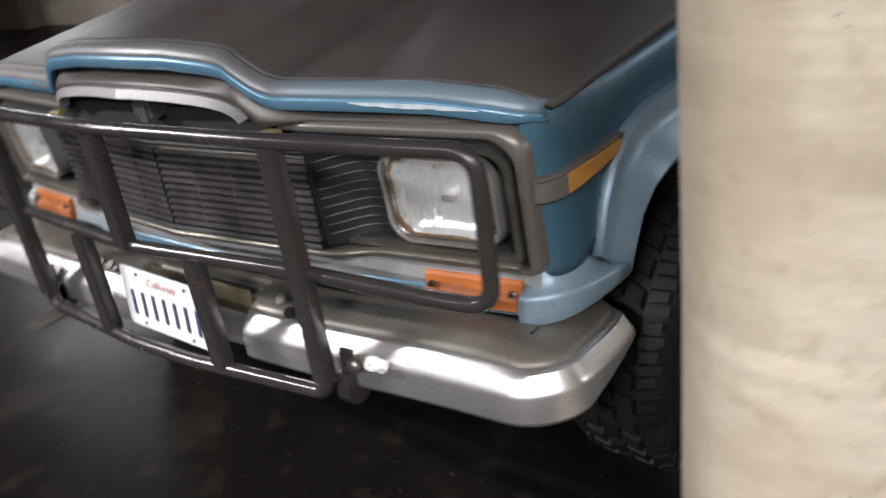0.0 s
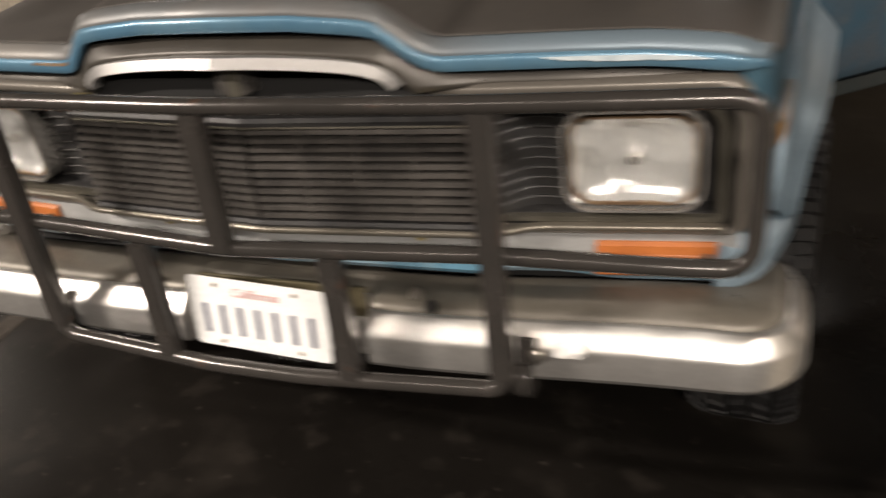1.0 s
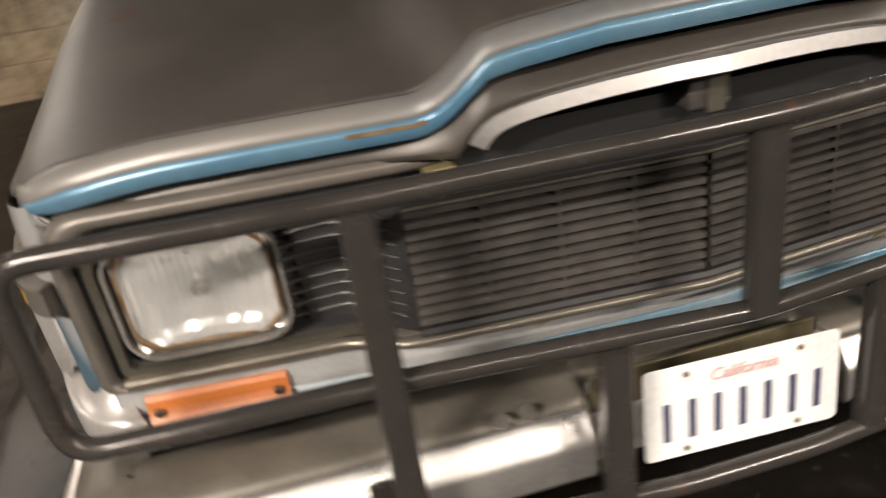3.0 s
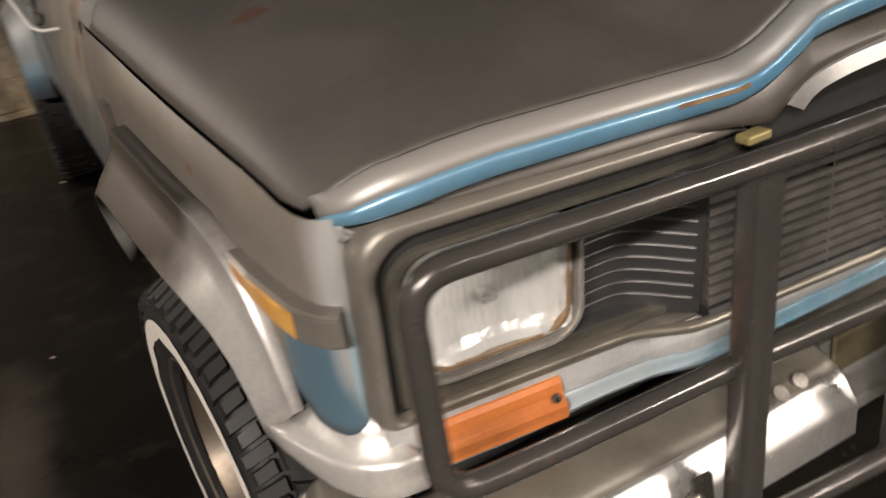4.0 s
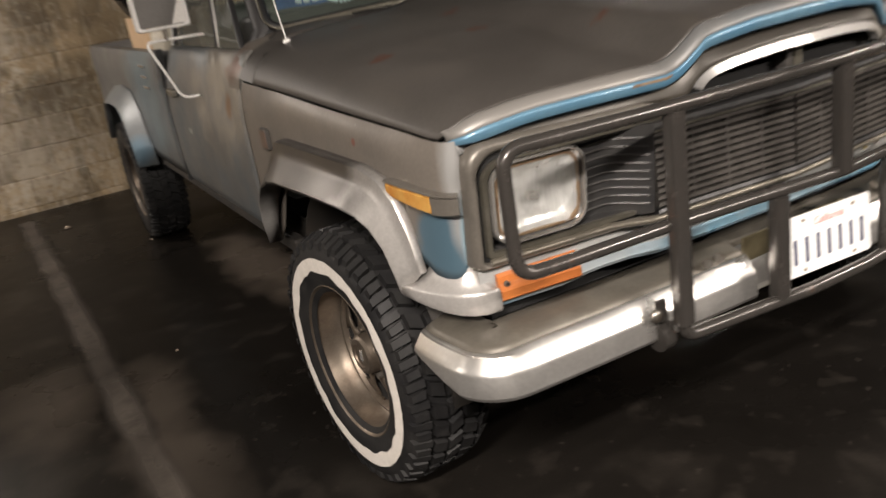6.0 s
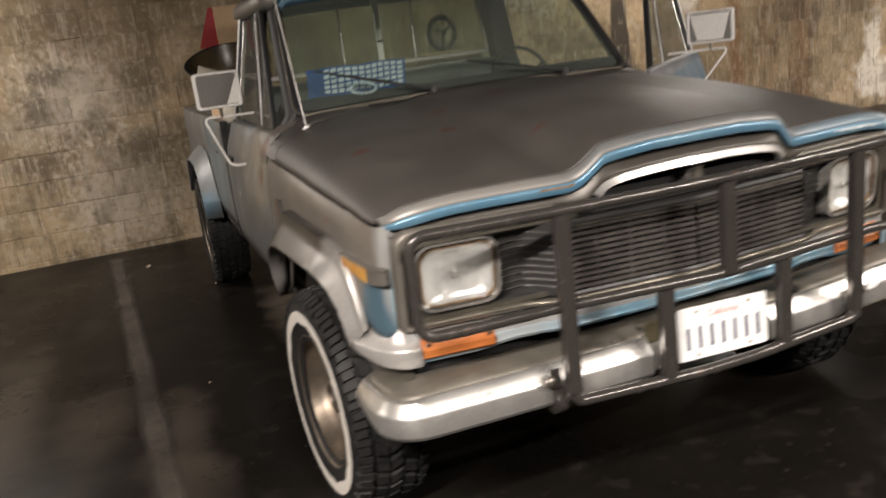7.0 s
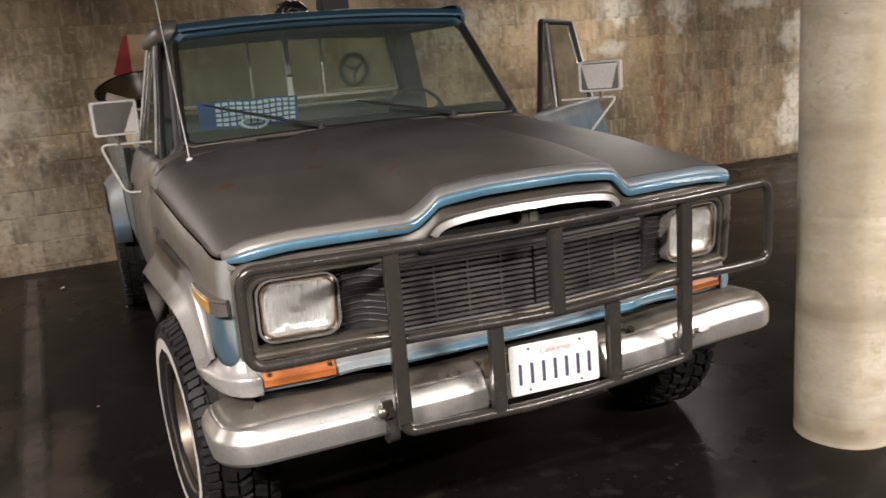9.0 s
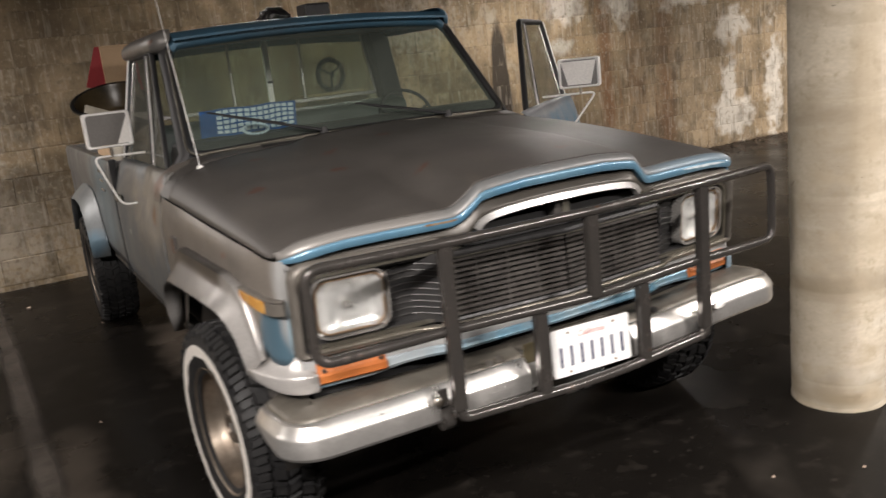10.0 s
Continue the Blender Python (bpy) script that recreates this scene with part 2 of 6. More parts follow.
M["guard"] = mat("worn_black_steel_tube", (0.047, 0.0435, 0.040), 0.22, 0.35, (0.060, 0.052, 0.047), 0.5, 12, 180, 0.0003, 0.5, 0.1)
spots(M["guard"], (0.10, 0.05, 0.03), 24, 0.68, 0.76)
M["chrome"] = mat("scuffed_bumper_chrome", (0.74, 0.725, 0.70), 0.335, 0.88, (0.66, 0.645, 0.62), 0.8, 7, 110, 0.0003, 0.5, 0.08)
spots(M["chrome"], (0.22, 0.20, 0.18), 30, 0.74, 0.82)
spots(M["chrome"], (0.52, 0.49, 0.45), 4.0, 0.52, 0.72)
# top of the bumper: duller and darker than its face
M["dull_chrome"] = mat("dull_bumper_top", (0.140, 0.126, 0.104), 0.46, 0.3, (0.085, 0.077, 0.064), 0.8, 6, 90, 0.0003, 0.5, 0.08)
spots(M["dull_chrome"], (0.21, 0.195, 0.17), 5.0, 0.58, 0.78)
M["recess"] = mat("tarnished_olive_steel", (0.15, 0.128, 0.075), 0.45, 0.4, (0.075, 0.062, 0.038), 0.8, 14, 120, 0.0003)
M["trim"] = mat("bright_trim_metal", (0.58, 0.565, 0.55), 0.36, 0.8, (0.55, 0.54, 0.53), 0.5, 12, 120)
M["thin_trim"] = mat("dull_trim_metal", (0.23, 0.215, 0.18), 0.42, 0.8, (0.14, 0.13, 0.10), 0.7, 12, 120)
M["emblem_fill"] = mat("faded_brown_emblem", (0.17, 0.115, 0.09), 0.5, 0.2, (0.12, 0.07, 0.05), 0.7, 40, 150)
M["moulding"] = mat("dull_silver_moulding", (0.20, 0.182, 0.150), 0.36, 0.65, (0.125, 0.112, 0.09), 0.7, 10, 130, 0.0001, 0.5, 0.06)
M["bezel"] = mat("grey_headlight_bezel", (0.62, 0.60, 0.57), 0.25, 0.75, (0.42, 0.40, 0.37), 0.6, 12, 120)
M["rust_ring"] = mat("rusty_retainer_ring", (0.27, 0.195, 0.12), 0.45, 0.5, (0.15, 0.08, 0.04), 0.8, 25, 150, 0.0003)
M["reflector"] = mat("headlight_reflector", (0.96, 0.96, 0.95), 0.17, 0.66, (0.74, 0.74, 0.73), 0.6, 30, 110, 0.003, 0.9, 0.1, 0, (1, 1, 0.5))
M["scrape"] = mat("bare_scraped_paint", (0.66, 0.72, 0.74), 0.4, 0.1, (0.30, 0.38, 0.43), 0.8, 30, 120)
M["orange"] = mat("orange_signal_lens", (0.48, 0.155, 0.038), 0.42, 0, (0.38, 0.11, 0.028), 0.6, 14, 150, 0.0003, 0.5)
M["amber"] = mat("amber_marker_lens", (0.52, 0.29, 0.075), 0.22, 0, (0.42, 0.16, 0.03), 0.8, 18, 90, 0.0002, 0.6)
M["rubber"] = mat("black_tyre_rubber", (0.011, 0.011, 0.0118), 0.58, 0, (0.024, 0.023, 0.022), 0.7, 12, 140, 0.0006, 0.27, 0.1)
M["white_ring"] = mat("white_painted_tyre_band", (0.72, 0.68, 0.63), 0.55, 0, (0.6, 0.56, 0.5), 0.6, 16, 120, 0.0003)
M["rim"] = mat("tarnished_steel_rim", (0.235, 0.200, 0.162), 0.42, 0.80, (0.12, 0.092, 0.07), 0.8, 9, 120, 0.0003, 0.5, 0.1)
# darker rim copy: the shade on the right front wheel put into colour
M["rim_shaded"] = mat("shaded_steel_rim", (0.060, 0.054, 0.048), 0.36, 0.6, (0.03, 0.027, 0.024), 0.8, 9, 120, 0.0003, 0.5, 0.1)
M["hole"] = mat("dark_wheel_hole", (0.012, 0.011, 0.01), 0.7, 0, None, 0.3, 10, 90)
M["brass"] = mat("yellowed_fitting", (0.30, 0.25, 0.11), 0.45, 0.4, None, 0.4, 20, 120)
M["plate"] = mat("white_reflective_plate", (0.86, 0.86, 0.85), 0.38, 0, (0.80, 0.80, 0.79), 0.4, 8, 120)
M["ink"] = mat("dark_blue_plate_ink", (0.07, 0.075, 0.13), 0.5, 0, None, 0.3, 20, 120)
M["red_ink"] = mat("faded_red_plate_ink", (0.66, 0.38, 0.36), 0.5, 0, None, 0.3, 20, 120)
M["bolt"] = mat("steel_bolt", (0.42, 0.40, 0.37), 0.32, 0.9, (0.2, 0.15, 0.1), 0.7, 40, 200)
M["facet"] = mat("pale_mirror_facet", (0.84, 0.81, 0.77), 0.3, 0.1, (0.76, 0.73, 0.69), 0.5, 6, 90)
M["mirror"] = mat("satin_mirror_shell", (0.17, 0.16, 0.15), 0.3, 0.2, (0.2, 0.19, 0.18), 0.5, 6, 90)
M["mirror_edge"] = mat("bright_mirror_rim", (0.92, 0.90, 0.87), 0.25, 0.0, (0.80, 0.78, 0.75), 0.5, 10, 90)
M["seal"] = mat("black_window_rubber", (0.016, 0.016, 0.017), 0.55, 0, (0.03, 0.03, 0.03), 0.6, 14, 120)
M["dash"] = mat("dark_dash_vinyl", (0.016, 0.018, 0.02), 0.5, 0, (0.03, 0.03, 0.03), 0.6, 9, 160, 0.0004)
M["seat"] = mat("dark_green_seat_vinyl", (0.035, 0.05, 0.045), 0.5, 0, (0.05, 0.055, 0.045), 0.6, 9, 160, 0.0004)
M["interior"] = mat("dark_cab_lining", (0.04, 0.05, 0.05), 0.7, 0, (0.06, 0.06, 0.055), 0.6, 9, 160)
M["cloth"] = mat("blue_bandana_cloth", (0.02, 0.09, 0.28), 0.8, 0, (0.015, 0.06, 0.2), 0.6, 18, 200, 0.0005)
M["cloth_white"] = mat("white_cloth_squares", (0.62, 0.72, 0.80), 0.8, 0, (0.45, 0.58, 0.7), 0.6, 18, 200)
M["carton"] = mat("tan_cardboard", (0.60, 0.42, 0.26), 0.8, 0, (0.50, 0.34, 0.20), 0.6, 10, 160, 0.0004)
M["red_card"] = mat("red_printed_cardboard", (0.36, 0.018, 0.022), 0.6, 0, (0.33, 0.02, 0.025), 0.6, 10, 160)
M["black_bag"] = mat("black_plastic_sheet", (0.012, 0.012, 0.013), 0.25, 0, (0.03, 0.028, 0.026), 0.6, 10, 60, 0.001)
M["tub_inside"] = mat("brown_stained_plastic", (0.10, 0.072, 0.036), 0.3, 0, (0.03, 0.024, 0.016), 0.8, 9, 80, 0.0006)
M["pale_bag"] = mat("pale_plastic_bag", (0.55, 0.50, 0.40), 0.5, 0, (0.40, 0.36, 0.28), 0.7, 12, 60, 0.001)
M["glass"] = glass("green_tinted_windscreen_glass", (0.68, 0.77, 0.69), 0.03, 0.05, 0.5, 0.15, (0.33, 0.375, 0.32))
M["rear_glass"] = glass("hazy_rear_glass", (0.80, 0.86, 0.80), 0.03, 0.05, 0.5, 0.06)
M["side_glass"] = glass("smoky_side_glass", (0.42, 0.45, 0.42), 0.03, 0.05, 0.5, 0.16)
# the pale film on this lens is there to brighten the headlight
M["lens"] = glass("clear_headlight_glass", (0.97, 0.98, 0.97), 0.06, 0.10, 0.6, 0.08, (0.92, 0.91, 0.88))
M["undercarriage"] = mat("dark_undercarriage", (0.012, 0.011, 0.01), 0.7, 0, (0.03, 0.022, 0.015), 0.6, 9, 120)
M["ceiling"] = mat("grey_concrete_ceiling", (0.20, 0.185, 0.16), 0.85, 0, (0.15, 0.135, 0.115), 0.6, 1.5, 40, 0.001)
M["pale_wall"] = mat("white_painted_wall", (0.66, 0.63, 0.57), 0.75, 0, (0.55, 0.52, 0.46), 0.6, 1.2, 40, 0.001)
M["column"] = mat("cream_concrete_column", (0.58, 0.515, 0.41), 0.62, 0, (0.45, 0.385, 0.285), 0.75, 2.2, 45, 0.0004, 0.35, 0.08, 0, (1, 1, 2.0))
spots(M["column"], (0.33, 0.27, 0.185), 2.4, 0.50, 0.78, stretch=(0.45, 0.45, 2.2))
spots(M["column"], (0.42, 0.36, 0.27), 3.0, 0.56, 0.76, stretch=(0.30, 0.45, 9.0))
spots(M["column"], (0.37, 0.30, 0.20), 5.0, 0.53, 0.75, stretch=(1, 1, 0.16))
spots(M["column"], (0.66, 0.62, 0.54), 4.0, 0.58, 0.72, stretch=(0.6, 0.6, 1.2))
blotch(M["column"], (1.348, 0.122, 0.0), (1, 1, 0.20), (0.60, 0.55, 0.46), 0.7, 0.5, 8, 1.2)
blotch(M["column"], (1.185, 0.03, 0.10), (0.03, 0.05, 0.08), (0.20, 0.165, 0.12), 0.6, 1.2, 9, 2.0)
spots(M["column"], (0.34, 0.285, 0.21), 1.6, 0.55, 0.80, stretch=(0.5, 0.5, 3.0))
# darker left side of the column, its shade painted into the concrete colour
blotch(M["column"], (1.20, 0.0, 0.62), (0.035, 0.2, 0.5), (0.27, 0.225, 0.165), 0.6, 1.4, 5, 1.6)
spots(M["column"], (0.28, 0.228, 0.155), 1.9, 0.50, 0.74, stretch=(0.7, 0.7, 2.6))
spots(M["column"], (0.42, 0.352, 0.255), 9.0, 0.50, 0.72, stretch=(1, 1, 1.5))
spots(M["column"], (0.36, 0.30, 0.21), 30.0, 0.56, 0.80)
spots(M["column"], (0.09, 0.08, 0.06), 22, 0.715, 0.74)
M["dark_pier"] = mat("dark_brown_pier_paint", (0.085, 0.062, 0.048), 0.7, 0, (0.05, 0.038, 0.03), 0.7, 3, 60, 0.001)
M["paint_line"] = mat("worn_white_floor_paint", (0.085, 0.073, 0.062), 0.6, 0, (0.028, 0.024, 0.020), 0.9, 7, 60, 0.0005, 0.05)


def wear_through(m, centre, half):
    """Lets a painted line fade out sideways from its middle, in ragged patches."""
    n, l = m.node_tree.nodes, m.node_tree.links
    geo, sep, sub, ab, mr, noi, add, clamp, tr, mx = (n.new("ShaderNode" + k) for k in ("NewGeometry", "SeparateXYZ", "Math", "Math", "MapRange", "TexNoise", "Math", "MapRange", "BsdfTransparent", "MixShader"))
    sub.operation, ab.operation, add.operation = "SUBTRACT", "ABSOLUTE", "ADD"
    sub.inputs[1].default_value = centre
    noi.inputs["Scale"].default_value, noi.inputs["Detail"].default_value = 3.5, 3
    l.new(geo.outputs["Position"], sep.inputs[0])
    l.new(geo.outputs["Position"], noi.inputs["Vector"])
    slant = n.new("ShaderNodeMath")
    slant.operation = "MULTIPLY_ADD"
    slant.inputs[1].default_value = 0.036
    l.new(sep.outputs[1], slant.inputs[0])
    l.new(sep.outputs[0], slant.inputs[2])
    l.new(slant.outputs[0], sub.inputs[0])
    l.new(sub.outputs[0], ab.inputs[0])
    l.new(ab.outputs[0], mr.inputs[0])
    mr.inputs[1].default_value, mr.inputs[2].default_value = 0.3 * half, half
    mr.inputs[3].default_value, mr.inputs[4].default_value = 0.5, -0.35
    l.new(mr.outputs[0], add.inputs[0])
    l.new(noi.outputs[0], add.inputs[1])
    l.new(add.outputs[0], clamp.inputs[0])
    clamp.inputs[1].default_value, clamp.inputs[2].default_value = 0.45, 1.05
    l.new(clamp.outputs[0], mx.inputs[0])
    l.new(tr.outputs[0], mx.inputs[1])
    l.new(n["Principled BSDF"].outputs[0], mx.inputs[2])
    l.new(mx.outputs[0], n["Material Output"].inputs[0])


wear_through(M["paint_line"], -1.511, 0.095)
M["grit"] = mat("leaf_litter_and_grit", (0.10, 0.065, 0.04), 0.9, 0, (0.05, 0.035, 0.025), 0.8, 30, 120, 0.002)
M["pebble"] = mat("pale_pebble", (0.40, 0.33, 0.27), 0.8, 0, (0.3, 0.2, 0.14), 0.7, 60, 200)


def floor_material():
    m = mat("sealed_dark_asphalt_floor", (0.0060, 0.0052, 0.0045), 0.30, 0, (0.012, 0.0105, 0.009), 0.8, 1.1, 130, 0.0006, 0.05, 0.10)
    spots(m, (0.022, 0.019, 0.016), 2.3, 0.58, 0.74)
    spots(m, (0.020, 0.0172, 0.0146), 7.0, 0.56, 0.72)
    spots(m, (0.028, 0.024, 0.0205), 26, 0.64, 0.76)
    spots(m, (0.10, 0.09, 0.08), 90, 0.76, 0.80)
    for c, s in (((-1.48, 1.30, 0), (0.12, 0.4, 1)), ((-2.2, 2.4, 0), (0.12, 0.8, 1)), ((-1.80, 2.05, 0), (0.14, 0.3, 1)), ((-1.46, 1.75, 0), (0.10, 0.35, 1))):
        blotch(m, c, s, (0.060, 0.050, 0.041), 0.65, 1.3, 4, 2.5)
    blotch(m, (-0.68, 3.0, 0), (0.15, 0.68, 1), (0.085, 0.070, 0.057), 0.9, 0.8, 5, 1.6)
    return m


def block_material(name="stained_concrete_block", tone=1.0):
    """Stained grey concrete block: tint by piece, damp patches, lime bloom and rust runs over the whole wall."""
    m = mat(name, (0.375, 0.285, 0.178), 0.85, 0, (0.165, 0.122, 0.070), 0.9, 1.5, 70, 0.0025, 0.3)
    n, l = m.node_tree.nodes, m.node_tree.links
    spots(m, (0.40, 0.345, 0.26), 5.0, 0.60, 0.76)
    spots(m, (0.115, 0.088, 0.055), 2.6, 0.58, 0.74)
    spots(m, (0.15, 0.115, 0.07), 7.0, 0.56, 0.70, stretch=(1, 1, 0.16))
    spots(m, (0.20, 0.105, 0.045), 4.0, 0.64, 0.76, stretch=(1, 1, 0.10))
    spots(m, (0.15, 0.113, 0.07), 0.9, 0.50, 0.68)
    for cx, w, c, a in ((5.12, 0.10, (0.17, 0.075, 0.028), 0.85), (6.05, 0.12, (0.16, 0.075, 0.03), 0.7), (5.55, 0.14, (0.20, 0.11, 0.05), 0.5), (3.95, 0.22, (0.36, 0.27, 0.16), 0.4), (6.55, 0.12, (0.36, 0.28, 0.18), 0.5), (4.75, 0.16, (0.32, 0.22, 0.11), 0.4)):
        blotch(m, (cx, 5.9, 1.2), (w, 1, 2.6), c, a * 0.85, 1.5, 6.0, 2.0)
    # lime bloom and flaking paint
    for c, s in (((7.25, 5.9, 0.36), (0.34, 1, 0.26)), ((7.2, 5.9, 0.85), (0.13, 1, 0.28)), ((7.25, 5.9, 1.55), (0.26, 1, 0.2)), ((8.05, 5.9, 0.7), (0.14, 1, 0.6)), ((6.5, 5.9, 2.0), (0.4, 1, 0.18)), ((4.45, 5.9, 1.50), (0.18, 1, 0.08)), ((4.55, 5.9, 1.98), (0.25, 1, 0.2)), ((5.4, 5.9, 2.0), (0.2, 1, 0.25))):
        blotch(m, c, s, (0.58, 0.535, 0.46), 0.9, 0.7, 7.0, 3.0)
    # white drips down the upper courses
    for c, s in (((-1.75, 5.9, 1.38), (0.36, 1, 0.36)), ((-2.9, 5.9, 1.5), (0.3, 1, 0.3)), ((2.6, 5.9, 1.9), (0.4, 1, 0.2)), ((-1.55, 5.9, 0.5), (0.4, 1, 0.4))):
        blotch(m, c, s, (0.44, 0.395, 0.33), 0.6, 1.2, 22, 3.5)
    # soot-dark runs that hang from the joints of the upper courses
    for c, s in (((-2.05, 5.9, 1.30), (0.10, 1, 0.14)), ((-1.62, 5.9, 1.10), (0.12, 1, 0.12)), ((-1.9, 5.9, 1.56), (0.16, 1, 0.10)), ((-1.25, 5.9, 1.42), (0.14, 1, 0.2)), ((-1.3, 5.9, 0.9), (0.2, 1, 0.12)), ((-2.2, 5.9, 0.85), (0.2, 1, 0.10))):
        blotch(m, c, s, (0.05, 0.042, 0.03), 0.6, 1.0, 12, 2.2)
    # damp, darker courses low on the wall, with the truck's shade put into the colour, and drips from the joints
    for c, s, a in (((-1.1, 5.9, 0.75), (0.5, 1, 0.35), 0.55), ((-2.3, 5.9, 1.0), (0.3, 1, 0.25), 0.45), ((-1.5, 5.9, 2.0), (0.7, 1, 0.22), 0.5), ((0.4, 5.9, 1.6), (1.2, 1, 0.5), 0.5), ((4.6, 5.9, 0.9), (0.5, 1, 0.5), 0.35), ((5.8, 5.9, 1.6), (0.5, 1, 0.4), 0.4), ((6.8, 5.9, 1.4), (0.4, 1, 0.4), 0.45)):
        blotch(m, c, s, (0.085, 0.066, 0.042), a, 1.6, 3.5, 2.0)
    spots(m, (0.075, 0.06, 0.042), 6.0, 0.60, 0.82, stretch=(1, 1, 0.3))
    spots(m, (0.42, 0.36, 0.28), 26.0, 0.56, 0.90)
    spots(m, (0.12, 0.095, 0.062), 18.0, 0.54, 0.85)
    # narrow dark upright shape on the wall, rising from the floor
    blotch(m, (3.61, 5.9, 0.55), (0.13, 1, 1.35), (0.045, 0.037, 0.028), 0.95, 0.15, 5, 0.25)
    for c, s in (((-8.6, 5.9, 0.9), (4.2, 1, 1.8)), ((-4.5, 5.9, 0.35), (0.95, 1, 0.36)), ((-4.3, 5.9, 0.1), (0.6, 1, 0.2))):
        blotch(m, c, s, (0.60, 0.54, 0.45), 0.85, 1.0, 5, 1.2)
    info = n.new("ShaderNodeObjectInfo")
    rng = n.new("ShaderNodeMapRange")
    rng.inputs[3].default_value, rng.inputs[4].default_value = 0.86 * tone, 1.13 * tone
    l.new(info.outputs["Random"], rng.inputs[0])
    b = n["Principled BSDF"]
    # stains and lime drips that end at the joints, each block with its own
    geo = n.new("ShaderNodeNewGeometry")
    for shift, stretch, low, high, amount, colour in ((23.0, (5.0, 5.0, 3.5), 0.50, 0.72, 0.60, (0.085, 0.067, 0.043)), (61.0, (22.0, 22.0, 2.6), 0.53, 0.74, 0.42, (0.47, 0.415, 0.34))):
        far, add, mp, noi, mr, mx = (n.new("ShaderNode" + k) for k in ("Math", "VectorMath", "Mapping", "TexNoise", "MapRange", "Mix"))
        far.operation = "MULTIPLY"
        far.inputs[1].default_value = shift
        l.new(info.outputs["Random"], far.inputs[0])
        l.new(geo.outputs["Position"], add.inputs[0])
        l.new(far.outputs[0], add.inputs[1])
        mp.inputs["Scale"].default_value = stretch
        l.new(add.outputs[0], mp.inputs["Vector"])
        noi.inputs["Scale"].default_value, noi.inputs["Detail"].default_value = 1.0, 5
        l.new(mp.outputs[0], noi.inputs["Vector"])
        mr.inputs[1].default_value, mr.inputs[2].default_value = low, high
        mr.inputs[3].default_value, mr.inputs[4].default_value = 0, amount
        l.new(noi.outputs[0], mr.inputs[0])
        mx.data_type = "RGBA"
        mx.inputs[7].default_value = (*colour, 1)
        l.new(mr.outputs[0], mx.inputs[0])
        l.new(b.inputs["Base Color"].links[0].from_socket, mx.inputs[6])
        l.new(mx.outputs[2], b.inputs["Base Color"])
    src = b.inputs["Base Color"].links[0].from_socket
    mul = n.new("ShaderNodeMix")
    mul.data_type, mul.blend_type = "RGBA", "MULTIPLY"
    mul.inputs[0].default_value = 1
    l.new(src, mul.inputs[6])
    l.new(rng.outputs[0], mul.inputs[7])
    l.new(mul.outputs[2], b.inputs["Base Color"])
    return m


M["floor"] = floor_material()
M["block"] = block_material()
M["mortar"] = block_material("stained_mortar", 0.94)

# ---- mesh helpers ----


def part(name, bm, material, parent, label="", smooth=None, at=None):
    """Links a bmesh as one mesh object under a thing or a part."""
    mesh = bpy.data.meshes.new(name)
    bmesh.ops.recalc_face_normals(bm, faces=bm.faces)
    if smooth:
        for f in bm.faces:
            f.smooth = True
        for e in bm.edges:
            if len(e.link_faces) == 2 and e.calc_face_angle(0) > radians(smooth):
                e.smooth = False
    bm.to_mesh(mesh)
    bm.free()
    mesh.materials.append(material)
    ob = new(name, mesh)
    if parent is not None:
        ob.parent = parent
    if at is not None:
        ob.matrix_basis = at
    return tagged(ob, label=label)


def shell(ob, thick, offset=-1):
    s = ob.modifiers.new("thickness", "SOLIDIFY")
    s.thickness, s.offset = thick, offset
    return ob


def thing(name, label, category, group="", kind="", at=None):
    ob = new(name)
    ob.empty_display_size = 0.1
    if at is not None:
        ob.matrix_basis = at
    return tagged(ob, label, category, group, kind)


def box(x0, x1, y0, y1, z0, z1, bevel=0.0, seg=2, bm=None):
    bm = bm or bmesh.new()
    made = bmesh.ops.create_cube(bm, size=1)["verts"]
    for v in made:
        v.co = Vector(((x0 + x1) / 2 + v.co.x * (x1 - x0), (y0 + y1) / 2 + v.co.y * (y1 - y0), (z0 + z1) / 2 + v.co.z * (z1 - z0)))
    if bevel:
        edges = list({e for v in made for e in v.link_edges})
        bmesh.ops.bevel(bm, geom=edges, offset=bevel, segments=seg, profile=0.5, affect="EDGES")
    return bm


def grid(rows, bm=None, closed=False):
    """A skin over rows of points."""
    bm = bm or bmesh.new()
    vs = [[bm.verts.new(p) for p in r] for r in rows]
    for a, b in zip(vs, vs[1:]):
        n = len(a)
        for i in range(n if closed else n - 1):
            j = (i + 1) % n
            bm.faces.new((a[i], a[j], b[j], b[i]))
    return bm


def cap(bm, ring):
    bm.faces.new(ring)


def fillet(points, radius, seg=6):
    """A path with its corners rounded."""
    pts = [Vector(p) for p in points]
    out = [pts[0]]
    for a, b, c in zip(pts, pts[1:], pts[2:]):
        u, v = (a - b), (c - b)
        r = min(radius, u.length * 0.49, v.length * 0.49)
        p, q = b + u.normalized() * r, b + v.normalized() * r
        for i in range(seg + 1):
            t = i / seg
            out.append(p * (1 - t) ** 2 + b * 2 * t * (1 - t) + q * t * t)
    out.append(pts[-1])
    return out


